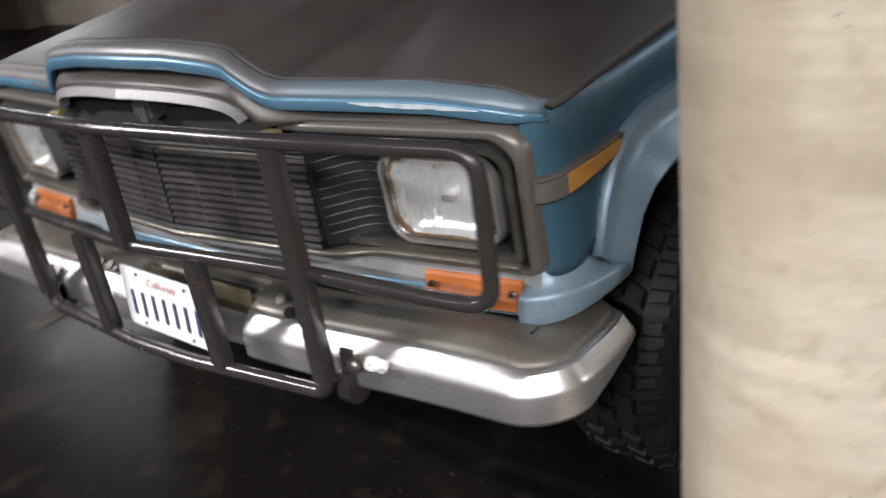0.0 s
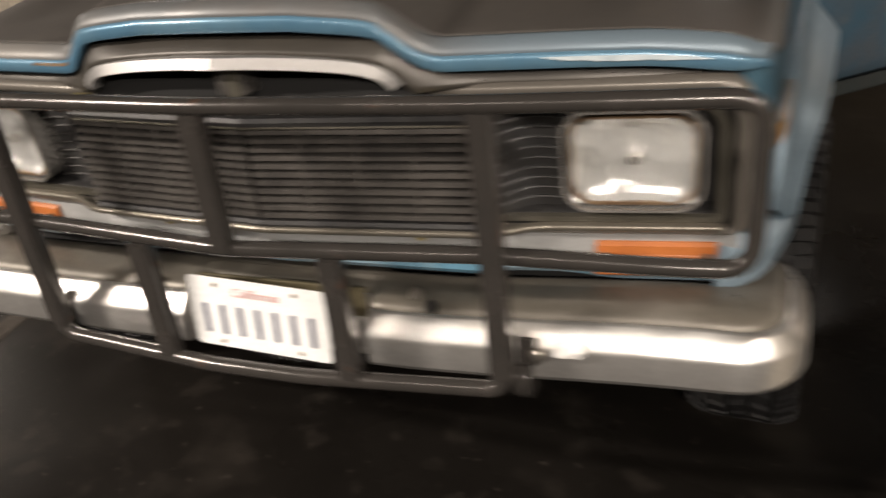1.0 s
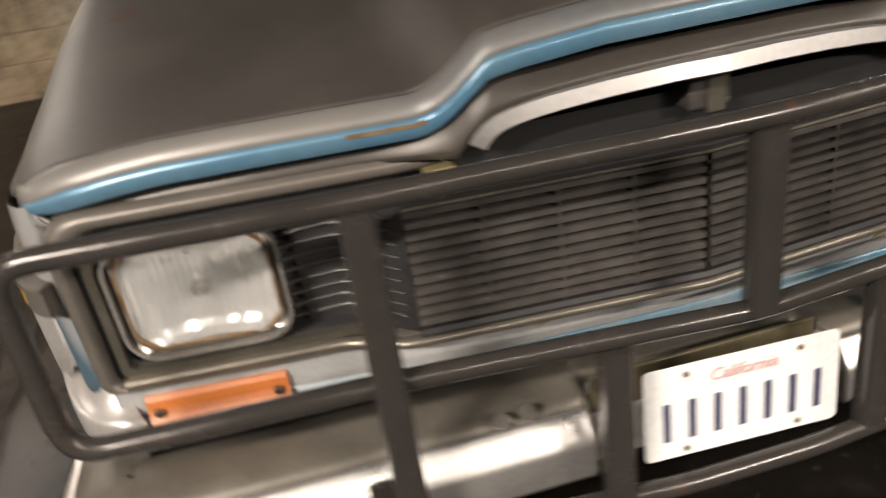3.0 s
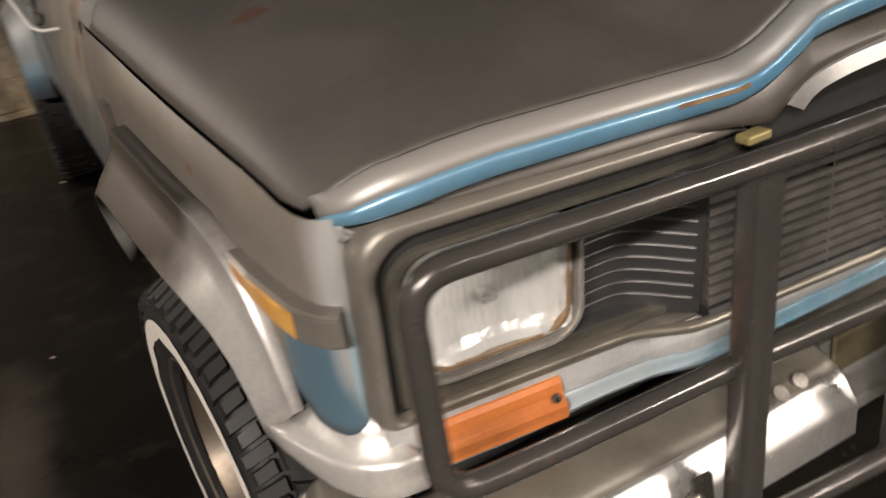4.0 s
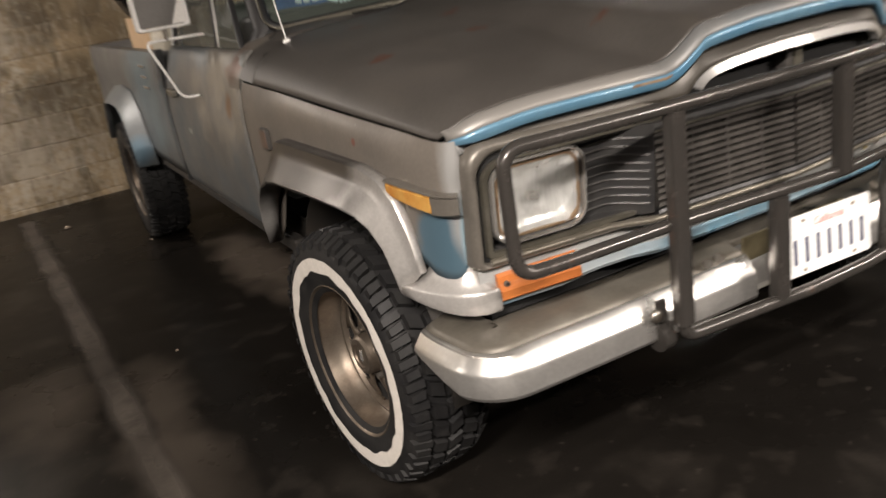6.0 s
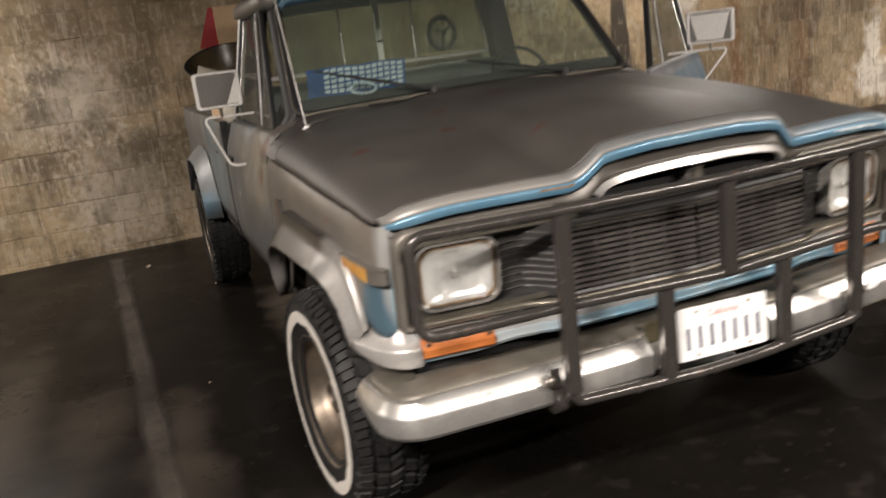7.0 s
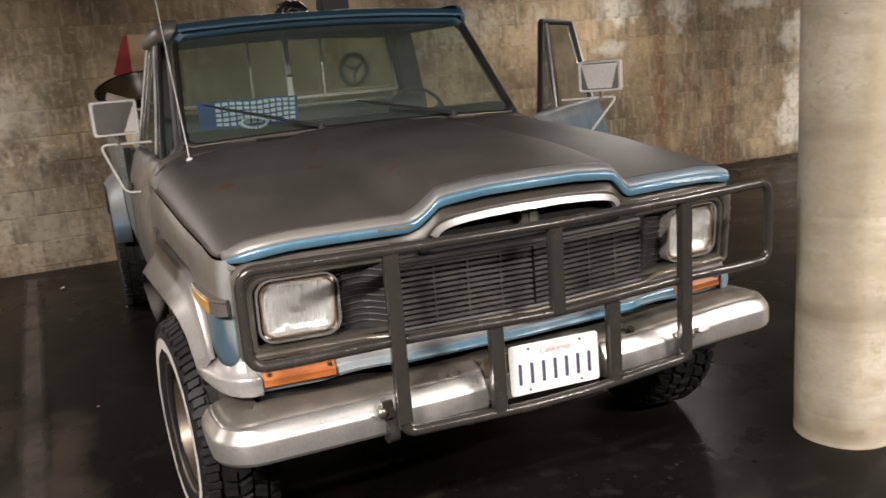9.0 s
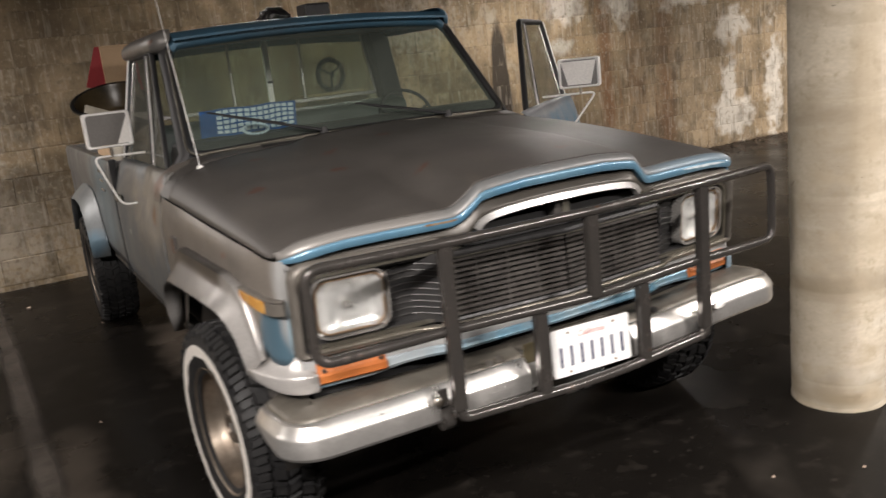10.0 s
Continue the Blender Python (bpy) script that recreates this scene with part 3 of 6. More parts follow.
def tube(points, r, sides=14, bm=None, ends=True):
    bm = bm or bmesh.new()
    pts = [Vector(p) for p in points]
    rings, ref = [], None
    for i, p in enumerate(pts):
        d = (pts[min(i + 1, len(pts) - 1)] - pts[max(i - 1, 0)]).normalized()
        if ref is None:
            ref = d.orthogonal().normalized()
        ref = (ref - d * ref.dot(d)).normalized()
        side = d.cross(ref)
        rad = r[i] if isinstance(r, (list, tuple)) else r
        rings.append([bm.verts.new(p + (ref * math.cos(2 * math.pi * k / sides) + side * math.sin(2 * math.pi * k / sides)) * rad) for k in range(sides)])
    for a, b in zip(rings, rings[1:]):
        for k in range(sides):
            bm.faces.new((a[k], a[(k + 1) % sides], b[(k + 1) % sides], b[k]))
    if ends:
        bm.faces.new(list(reversed(rings[0])))
        bm.faces.new(rings[-1])
    return bm


def lathe_x(profile, steps=64, bm=None):
    """Turns a profile of (x, radius) round the x axis."""
    rows = []
    for k in range(steps):
        a = 2 * math.pi * k / steps
        rows.append([(x, r * math.cos(a), r * math.sin(a)) for x, r in profile])
    return grid(rows + rows[:1], bm)


def prism(poly, axis, a, b, bevel=0.0, seg=2, bm=None):
    """A flat outline pushed from a to b along an axis (0, 1, 2); the outline gives the two other coordinates in order."""
    bm = bm or bmesh.new()

    def at3(p, h):
        q = list(p)
        q.insert(axis, h)
        return Vector(q)

    lo = [bm.verts.new(at3(p, a)) for p in poly]
    hi = [bm.verts.new(at3(p, b)) for p in poly]
    made = [bm.faces.new(list(reversed(lo))), bm.faces.new(hi)]
    for i in range(len(poly)):
        j = (i + 1) % len(poly)
        made.append(bm.faces.new((lo[i], lo[j], hi[j], hi[i])))
    bmesh.ops.recalc_face_normals(bm, faces=made)
    if bevel:
        bmesh.ops.bevel(bm, geom=list({e for f in made for e in f.edges}), offset=bevel, segments=seg, profile=0.5, affect="EDGES")
    return bm


def round_rect(x0, x1, z0, z1, r, seg=5):
    r = r if isinstance(r, (list, tuple)) else [r] * 4
    out = []
    for (cx, cz, a0), rr in zip(((x1, z1, 0), (x0, z1, 90), (x0, z0, 180), (x1, z0, 270)), r):
        sx, sz = (-1 if cx == x1 else 1), (-1 if cz == z1 else 1)
        for i in range(seg + 1):
            a = radians(a0 + 90 * i / seg)
            out.append((cx + sx * rr + rr * math.cos(a), cz + sz * rr + rr * math.sin(a)))
    return out


def ring_xz(outer, inner, y0, y1, bm=None, lip=0.004):
    """A frame between two outlines of equally many points, facing -y at y0, back to y1, with softened front edges."""
    rows = [[(x, y1, z) for x, z in outer]]
    rows.append([(x, y0 + lip, z) for x, z in outer])
    mo = [((x * 9 + a) / 10, (z * 9 + b) / 10) for (x, z), (a, b) in zip(outer, inner)]
    mi = [((x + a * 9) / 10, (z + b * 9) / 10) for (x, z), (a, b) in zip(outer, inner)]
    rows.append([(x, y0, z) for x, z in mo])
    rows.append([(x, y0, z) for x, z in mi])
    rows.append([(x, y0 + lip, z) for x, z in inner])
    rows.append([(x, y1, z) for x, z in inner])
    return grid(rows, bm, closed=True)


def ring_round(outer, inner, y0, rise, y1):
    """A frame between two outlines with a rounded front, highest at y0 in its middle."""
    rows = [[(x, y1, z) for x, z in outer]]
    for k in range(9):
        t = k / 8
        y = y0 + rise * (1 - math.sin(math.pi * t)) ** 1.5
        rows.append([(x + (a - x) * t, y, z + (b - z) * t) for (x, z), (a, b) in zip(outer, inner)])
    rows.append([(x, y1, z) for x, z in inner])
    return grid(rows, closed=True)


def smoothstep(a, b, t):
    t = min(1, max(0, (t - a) / (b - a)))
    return t * t * (3 - 2 * t)


def lerp_table(t, xs, ys):
    return float(np.interp(t, xs, ys))

# ---- the place ----
WALL_Y = 5.9
part("floor", box(-14, 15, -12, WALL_Y + 0.2, -0.2, 0.0), M["floor"], None)
tagged(bpy.data.objects["floor"], "dark sealed asphalt garage floor with a damp sheen", "floor", kind="structure")
part("ceiling", box(-14, 15, -12, WALL_Y + 0.2, 2.75, 2.95), M["ceiling"], None)
tagged(bpy.data.objects["ceiling"], "plain grey concrete garage ceiling slab", "ceiling", kind="structure")
wall_north = part("wall_north", box(-14, 15, WALL_Y - 0.0025, WALL_Y + 0.22, 0, 2.75), M["mortar"], None)
tagged(wall_north, "stained concrete block wall with damp and rust runs", "wall", kind="structure")
for wn, wb in (("wall_west", (-14.2, -14, -12, WALL_Y + 0.2)), ("wall_east", (15, 15.2, -12, WALL_Y + 0.2)), ("wall_south", (-14.2, 15.2, -12.2, -12))):
    tagged(part(wn, box(*wb, 0, 2.75), M["pale_wall"], None), "plain pale painted garage wall", "wall", kind="structure")


def concrete_column(x, y, r):
    col = thing("concrete_column", "round cream painted concrete column standing beside the truck", "column", kind="structure", at=pose(x, y, 0))
    rows = []
    rings = (0.115, 0.49, 0.87, 1.49, 2.1)
    for z in sorted(list(np.linspace(0, 2.75, 24)) + [q + d for q in rings for d in (-0.006, 0.0, 0.006)]):
        dip = 0.0012 if min(abs(z - q) for q in rings) < 0.002 else 0.0
        row = []
        for k in range(72):
            a = 2 * math.pi * k / 72
            rr = r - dip + 0.004 * noise.noise((math.cos(a) * 1.5, math.sin(a) * 1.5, z * 2))
            row.append((rr * math.cos(a), rr * math.sin(a), z))
        rows.append(row)
    part("shaft", grid(rows, closed=True), M["column"], col, smooth=40)
    # ragged cement skirt round the foot
    rows = []
    for h in (0, 1, 2):
        row = []
        for k in range(72):
            a = 2 * math.pi * k / 72
            w = 0.003 + 0.004 * noise.noise((math.cos(a) * 3, math.sin(a) * 3, 0.3))
            rr, z = ((r + w * 0.5 + 0.001, 0.0), (r + w * 0.5 + 0.001, 0.010), (r - 0.003, 0.02 + w))[h]
            row.append((rr * math.cos(a), rr * math.sin(a), z))
        rows.append(row)
    part("cement_skirt", grid(rows, closed=True), M["column"], col, smooth=40)
    return col


concrete_column(1.348, 0.122, 0.178)
tagged(part("pilaster", box(-11.35, -10.45, 5.55, WALL_Y - 0.02, 0, 2.75, 0.02), M["dark_pier"], None), "dark brown concrete pier against the block wall", "pier", kind="structure")


def floor_line(x, y0, y1, w, seed, name="parking_line"):
    """A faded painted bay line with a ragged, broken outline."""
    bm = bmesh.new()
    n = 160
    rows = [[], []]
    for i in range(n + 1):
        y = y0 + (y1 - y0) * i / n
        a = w / 2 * (0.85 + 0.3 * noise.noise((y * 2.2, seed, 0)))
        b = w / 2 * (0.85 + 0.3 * noise.noise((y * 2.2, seed, 5)))
        cx = x - 0.036 * (y - 1.5)
        rows[0].append((cx - a, y, 0.004))
        rows[1].append((cx + b, y, 0.004))
    grid(rows, bm)
    return tagged(part(name, bm, M["paint_line"], None), "faded and worn white parking bay line on the floor", "floor marking", kind="structure")


floor_line(-1.565, 0.35, 5.6, 0.20, 1.0)
for px, py, pr in ((-1.47, 5.05, 0.02), (-1.05, 4.1, 0.008), (-0.75, -0.4, 0.007), (0.25, -0.55, 0.008), (0.9, -0.3, 0.006), (-1.3, 2.2, 0.006), (0.62, -0.15, 0.006), (1.15, -0.5, 0.008)):
    bm = bmesh.new()
    bmesh.ops.create_icosphere(bm, subdivisions=2, radius=pr)
    for v in bm.verts:
        v.co *= 1 + 0.35 * noise.noise(v.co * 60 + Vector((px, py, 0)))
        v.co.z = max(-pr * 0.5, v.co.z) * 0.7
    lo = min(v.co.z for v in bm.verts)
    tagged(part("pebble", bm, M["pebble"], None, at=pose(px, py, -lo)), "small pale stone chip lying on the garage floor", "pebble", group="grit on the floor")


def litter(x0, x1, y0, y1, count, seed):
    """Swept leaf litter and crumbs along the foot of the wall."""
    rng = random.Random(seed)
    bm = bmesh.new()
    for _ in range(count):
        x, y = rng.uniform(x0, x1), y1 - (y1 - y0) * rng.random() ** 1.6
        s = rng.uniform(0.008, 0.030)
        a, t = rng.uniform(0, 6.28), rng.uniform(-0.35, 0.35)
        c = Vector((x, y, 0.004 + s * abs(math.sin(t)) + rng.random() * 0.02))
        u = Vector((math.cos(a), math.sin(a), math.sin(t))) * s
        w = Vector((-math.sin(a), math.cos(a), 0.1)) * s * 0.5
        vs = [bm.verts.new(c + d) for d in (-u, w - u * 0.2, u, -w - u * 0.2)]
        bm.faces.new(vs)
    return tagged(part("leaf_litter", bm, M["grit"], None), "dry brown leaf litter swept along the foot of the wall", "debris", kind="stuff")


litter(5.6, 9.0, 5.1, 5.88, 1500, 4)

# ---- the truck ----
truck = thing("pickup_truck", "old pickup truck with matte black hood and worn blue-silver paint", "truck")

SEAM_Y = (0.20, 0.57, 1.14, 1.57)
SEAM_Z = (1.040, 1.064, 1.100, 1.118)


def seam_z(y):
    return lerp_table(y, SEAM_Y, SEAM_Z)


def hood_main_z(y):
    return lerp_table(y, (0.07, 0.2, 0.3, 0.5, 0.77, 1.1, 1.5), (1.090, 1.114, 1.132, 1.166, 1.204, 1.236, 1.258))


def hood_front_y(x):
    return lerp_table(abs(x), (0, 0.27, 0.31, 0.335, 0.375, 0.6, 0.80, 0.86, 0.885), (0.072, 0.092, 0.100, 0.110, 0.130, 0.155, 0.188, 0.212, 0.245))


def hood_half(y):
    """Half the hood's width at y: it grows a little towards the cab."""
    return lerp_table(y, (0.2, 0.25, 0.3, 0.42, 0.8, 1.2, 1.5), (0.885, 0.892, 0.9036, 0.9075, 0.9255, 0.935, 0.9395))


def hood_z(x, y):
    m, ax = hood_main_z(y), abs(x) * 0.885 / hood_half(y)
    drop = lerp_table(ax, (0, 0.3, 0.6, 0.70, 0.77, 0.82, 0.86, 0.885), (-0.006, 0, 0.012, 0.022, 0.036, 0.055, 0.085, 0.125)) / 0.125
    side = (m - seam_z(y) - 0.003) * drop
    fade = 1 - 0.78 * smoothstep(0.1, 1.2, y)
    bulge = lerp_table(ax, (0, 0.15, 0.27, 0.295, 0.32, 0.345, 0.365, 0.385), (0.092, 0.088, 0.076, 0.068, 0.045, 0.020, 0.005, 0)) * fade
    return m - side + bulge


HOOD_X = [-0.885, -0.875, -0.86, -0.84, -0.82, -0.79, -0.75, -0.70, -0.6, -0.5, -0.42, -0.385, -0.37, -0.355, -0.34, -0.325, -0.31, -0.295, -0.28, -0.25, -0.15, -0.05, 0]
HOOD_X = HOOD_X + [-x for x in reversed(HOOD_X[:-1])]
R_LIP = 0.029


def rlip(x):
    """The radius of the rolled hood edge, which dies away at the corners."""
    return R_LIP * (1 - 0.25 * smoothstep(0.82, 0.885, abs(x)))


def lipk(x):
    return 1 - 0.45 * smoothstep(0.82, 0.885, abs(x))


def hood_rows():
    roll, lip, top = [], [], []
    for a in (0, 12, 30, 50, 70, 90):
        row = []
        for x in HOOD_X:
            yf = hood_front_y(x)
            row.append((x, yf + rlip(x) * (1 - math.sin(radians(a))), hood_z(x, yf + rlip(x)) - rlip(x) * (1 - math.cos(radians(a)))))
        roll.append(row)
    for k, (dy, dz) in enumerate(((0, 0.004), (-0.001, -0.007), (0.001, -0.018), (0.005, -0.023), (0.03, -0.024))):
        lip.append([(x, hood_front_y(x) + dy, hood_z(x, hood_front_y(x) + rlip(x)) - rlip(x) + dz * lipk(x)) for x in HOOD_X])
    for t in [0, 0.01, 0.03, 0.07, 0.12, 0.18, 0.25, 0.33, 0.42, 0.5, 0.6, 0.7, 0.8, 0.9, 0.97, 1.0]:
        row = []
        for x in HOOD_X:
            y0 = hood_front_y(x) + rlip(x)
            y1 = 1.47 - 0.06 * (abs(x) / 0.885) ** 2
            y = y0 + (y1 - y0) * t
            xx = x * hood_half(y) / 0.885
            row.append((xx, y, hood_z(xx, y) + 0.0006 * noise.noise((x * 5, y * 5, 0))))
        top.append(row)
    return roll, lip, top


roll, lip, top = hood_rows()
hood = shell(part("hood", grid(top), M["hood"], truck, "matte black hood with small rust spots", smooth=35), 0.012)
shell(part("rolled_edge", grid(roll), M["roll"], hood, "worn silver-blue rolled front edge", smooth=35), 0.010)
shell(part("blue_lip", grid(lip), M["lip"], hood, "blue painted hood lip", smooth=35), 0.004)
# bare white scrape along the lip
bm = bmesh.new()
grid([[(x, hood_front_y(x) - 0.003 - 0.0006 * k, hood_z(x, hood_front_y(x) + rlip(x)) - rlip(x) - 0.003 - (0.0085 + 0.004 * noise.noise((x * 40, 1.0, 0))) * k * math.sin(math.pi * min(1, max(0, (x - 0.55) / 0.25))) ** 0.5) for x in np.linspace(0.55, 0.80, 40)] for k in (0, 1)], bm)
part("scrape", bm, M["scrape"], hood, "bare scraped strip", smooth=40)
bm = bmesh.new()
grid([[(x, hood_front_y(x) - 0.0015 - 0.0005 * k, hood_z(x, hood_front_y(x) + R_LIP) - R_LIP - 0.001 - 0.006 * k) for x in np.linspace(-0.47, -0.37, 8)] for k in (0, 1)], bm)
part("rust_strip", bm, M["rust_ring"], hood, "brown rusted strip", smooth=40)

for s in (-1, 1):
    for y0, y1, low, m, label in ((1.395, 1.530, False, "hood", "matte black rear corner beside the hood"), (1.526, 1.66, True, "fender_left" if s < 0 else "fender_right", "worn body corner at the foot of the windscreen pillar")):
        rows = []
        for y in np.linspace(y0, y1, 6):
            row = []
            for k in (0.78, 0.84, 0.88, 0.91, 0.94, 0.965, 0.985, 1.0):
                hx = hood_half(min(y, 1.5)) * k
                row.append((s * hx, y, hood_z(hx, min(y, 1.5)) + 0.0008 + 0.016 * smoothstep(1.46, 1.62, y)))
            if low:
                row += [(s * 0.9435, y, seam_z(y) - 0.004), (s * 0.948, y, seam_z(y) - 0.03)]
            rows.append(row)
        part("cowl_corner", grid(rows), M[m], truck, label, smooth=60)


def chrome_z(x):
    return lerp_table(abs(x), (0, 0.10, 0.20, 0.25, 0.275, 0.295, 0.312, 0.322, 0.335), (1.102, 1.099, 1.092, 1.085, 1.079, 1.071, 1.058, 1.046, 1.026))


def nose_y(x):
    return hood_front_y(x) + 0.004 + 0.02 * smoothstep(0.35, 0.45, abs(x))


def tight(x):
    """The driver's-side corner of the face is pushed in a little."""
    return x if x < 0.6 else 0.6 + (x - 0.6) * 0.98


def pushed(bm):
    for v in bm.verts:
        v.co.x = tight(v.co.x)
    return bm


# nose panel between hood lip and grille
NX = sorted({round(float(x), 4) for x in list(np.linspace(-0.872, 0.872, 61)) + [-0.34, 0.34, -0.322, 0.322, -0.31, 0.31, -0.295, 0.295]})
rows = []
for k in range(5):
    row = []
    for x in NX:
        zt = hood_z(x, hood_front_y(x) + rlip(x)) - rlip(x) - 0.023 * lipk(x) - 0.010 * (1 - smoothstep(0.18, 0.33, abs(x)))
        zb = chrome_z(x) if abs(x) < 0.336 else 1.022
        t = k / 4
        row.append((tight(x), nose_y(x) + (0.018 + 0.014 * (1 - smoothstep(0.2, 0.33, abs(x)))) * (1 - t) - 0.004 * math.sin(t * math.pi), zt + (zb - zt) * t))
    rows.append(row)
nose = shell(part("nose_panel", grid(rows), M["nose"], truck, "grey nose panel over the grille", smooth=35), 0.006)
def swept_box(x0, x1, y0, y1, z0, z1):
    """A board that lies back towards its ends as the face does."""
    rows = []
    for y, z in ((y0, z0), (y0, z1), (y1, z1), (y1, z0)):
        rows.append([(x, y + 0.048 * max(0.0, (abs(x) - 0.42) / 0.44) - 0.010, z) for x in np.linspace(x0, x1, 15)])
    return grid(rows)


# black board for the shade in the groove under the nose
part("groove_board", swept_box(-0.85, 0.845, 0.215, 0.25, 0.99, 1.03), M["gap_shade"], nose)
# bright arch over the grille
ARCH = [(0, 1.0905), (0.07, 1.089), (0.15, 1.0845), (0.21, 1.079), (0.245, 1.0745), (0.270, 1.0695), (0.288, 1.063), (0.301, 1.0545), (0.310, 1.045), (0.315, 1.036)]
for s in (-1, 1):
    rows = [[] for _ in range(6)]
    for i, (x, z) in enumerate(ARCH):
        (xa, za), (xb, zb) = ARCH[max(0, i - 1)], ARCH[min(len(ARCH) - 1, i + 1)]
        ln = math.hypot(xb - xa, zb - za)
        nx, nz = -(zb - za) / ln, (xb - xa) / ln
        for k, (dy, dn) in enumerate(((0.016, 0.011), (-0.001, 0.0105), (-0.004, 0.0095), (-0.0098, -0.0090), (-0.0085, -0.0105), (0.016, -0.011))):
            rows[k].append((s * (x + nx * dn + (0.0006 if i == 0 else 0)), nose_y(x) + dy + 0.05 * x - 0.012, z + nz * dn))
    part("chrome_arch", grid(rows, closed=False), M["trim"], truck, "bright flat metal strip arching over the grille", smooth=30)
    part("hood_catch", box(*sorted((s * 0.345, s * 0.385)), 0.112, 0.135, 1.004, 1.016, 0.003), M["brass"], truck, "yellowed hood catch")
part("latch_bracket", box(-0.03, 0.03, 0.105, 0.16, 1.02, 1.08, 0.004), M["rib"], truck)
part("latch_plate", box(-0.006, 0.02, 0.100, 0.11, 1.015, 1.075, 0.002), M["thin_trim"], truck)
# black blocks put where the hood overhang shades the opening
part("latch_cavity", box(-0.345, 0.345, 0.145, 0.26, 0.982, 1.040), M["gap_shade"], truck)
part("latch_shadow_board", box(-0.345, 0.345, 0.19, 0.26, 1.040, 1.085), M["gap_shade"], truck)

# ---- grille ----
def sweep(x, z):
    """How far the face lies back towards its ends and its foot."""
    return 0.048 * max(0.0, (abs(x) - 0.42) / 0.44) + 0.09 * max(0.0, 1.0 - z) - 0.010


def swept(bm):
    for v in bm.verts:
        v.co.y += sweep(v.co.x, v.co.z)
    return bm


def dense(outer, inner, step=0.05):
    """Cuts the long edges of two matching outlines into equally many pieces."""
    a, b = [], []
    for i in range(len(outer)):
        p, q, r, t = outer[i], outer[(i + 1) % len(outer)], inner[i], inner[(i + 1) % len(outer)]
        n = max(1, math.ceil(math.dist(p, q) / step))
        for k in range(n):
            a.append((p[0] + (q[0] - p[0]) * k / n, p[1] + (q[1] - p[1]) * k / n))
            b.append((r[0] + (t[0] - r[0]) * k / n, r[1] + (t[1] - r[1]) * k / n))
    return a, b


OUT = round_rect(-0.872, 0.872, 0.741, 1.029, [0.055, 0.055, 0.02, 0.02], 8)
MID = round_rect(-0.846, 0.846, 0.755, 1.001, [0.055, 0.055, 0.012, 0.012], 8)
INN = round_rect(-0.816, 0.816, 0.780, 0.966, [0.04, 0.04, 0.008, 0.008], 8)
outer, inner = dense(OUT, MID, 0.03)
# behind the open centre the surround is only a thin rail
outer = [(x, min(z, 1.006) if abs(x) < 0.345 else z) for x, z in outer]
grille = part("grille", pushed(swept(ring_round(outer, inner, 0.161, 0.014, 0.25))), M["argent"], truck, "grey rounded grille surround", smooth=40)
part("inner_frame", pushed(swept(ring_xz(*dense(MID, INN), 0.184, 0.26))), M["black"], grille, smooth=40)
part("inner_bead", pushed(swept(ring_xz(*dense(round_rect(-0.836, 0.836, 0.764, 0.984, [0.05, 0.05, 0.010, 0.010], 8), round_rect(-0.822, 0.822, 0.776, 0.976, [0.045, 0.045, 0.009, 0.009], 8)), 0.170, 0.2))), M["thin_trim"], grille, "dull bright bead inside the surround", smooth=40)
# black ring that darkens the groove as shade would
part("groove", pushed(swept(ring_xz(*dense(round_rect(-0.8455, 0.8455, 0.7555, 0.9915, [0.060, 0.060, 0.012, 0.012], 8), round_rect(-0.8365, 0.8365, 0.7635, 0.9845, [0.05, 0.05, 0.010, 0.010], 8)), 0.180, 0.2, lip=0.001))), M["gap_shade"], grille, "black ring shading the groove", smooth=40)
part("backing", box(-0.83, 0.825, 0.300, 0.312, 0.75, 1.0), M["gap_shade"], grille)


def centre_y(x):
    return 0.105 + 0.035 * abs(x) / 0.42


def cheek_y(x):
    """The black side of the raised centre, curving back to the headlight panel."""
    return 0.212 - 0.070 * (1 - smoothstep(0.405, 0.515, x))


# bright moulding under the grille, which steps forward round the raised centre
def moulding_y(x):
    k = smoothstep(0.42, 0.53, abs(x))
    return (centre_y(min(0.42, abs(x))) - 0.004) * (1 - k) + (0.160 + sweep(x, 0.757)) * k


bm = bmesh.new()
rows = []
for dy, dz in ((0.011, 0.0080), (0.006, 0.0085), (0.0, 0.005), (-0.0025, 0.0), (0.0, -0.005), (0.006, -0.0085), (0.030, -0.0085)):
    rows.append([(tight(x), moulding_y(x) + dy, 0.756 + dz) for x in np.linspace(-0.835, 0.835, 61)])
part("lower_moulding", grid(rows, bm), M["moulding"], grille, "dull silver moulding under the grille", smooth=60)
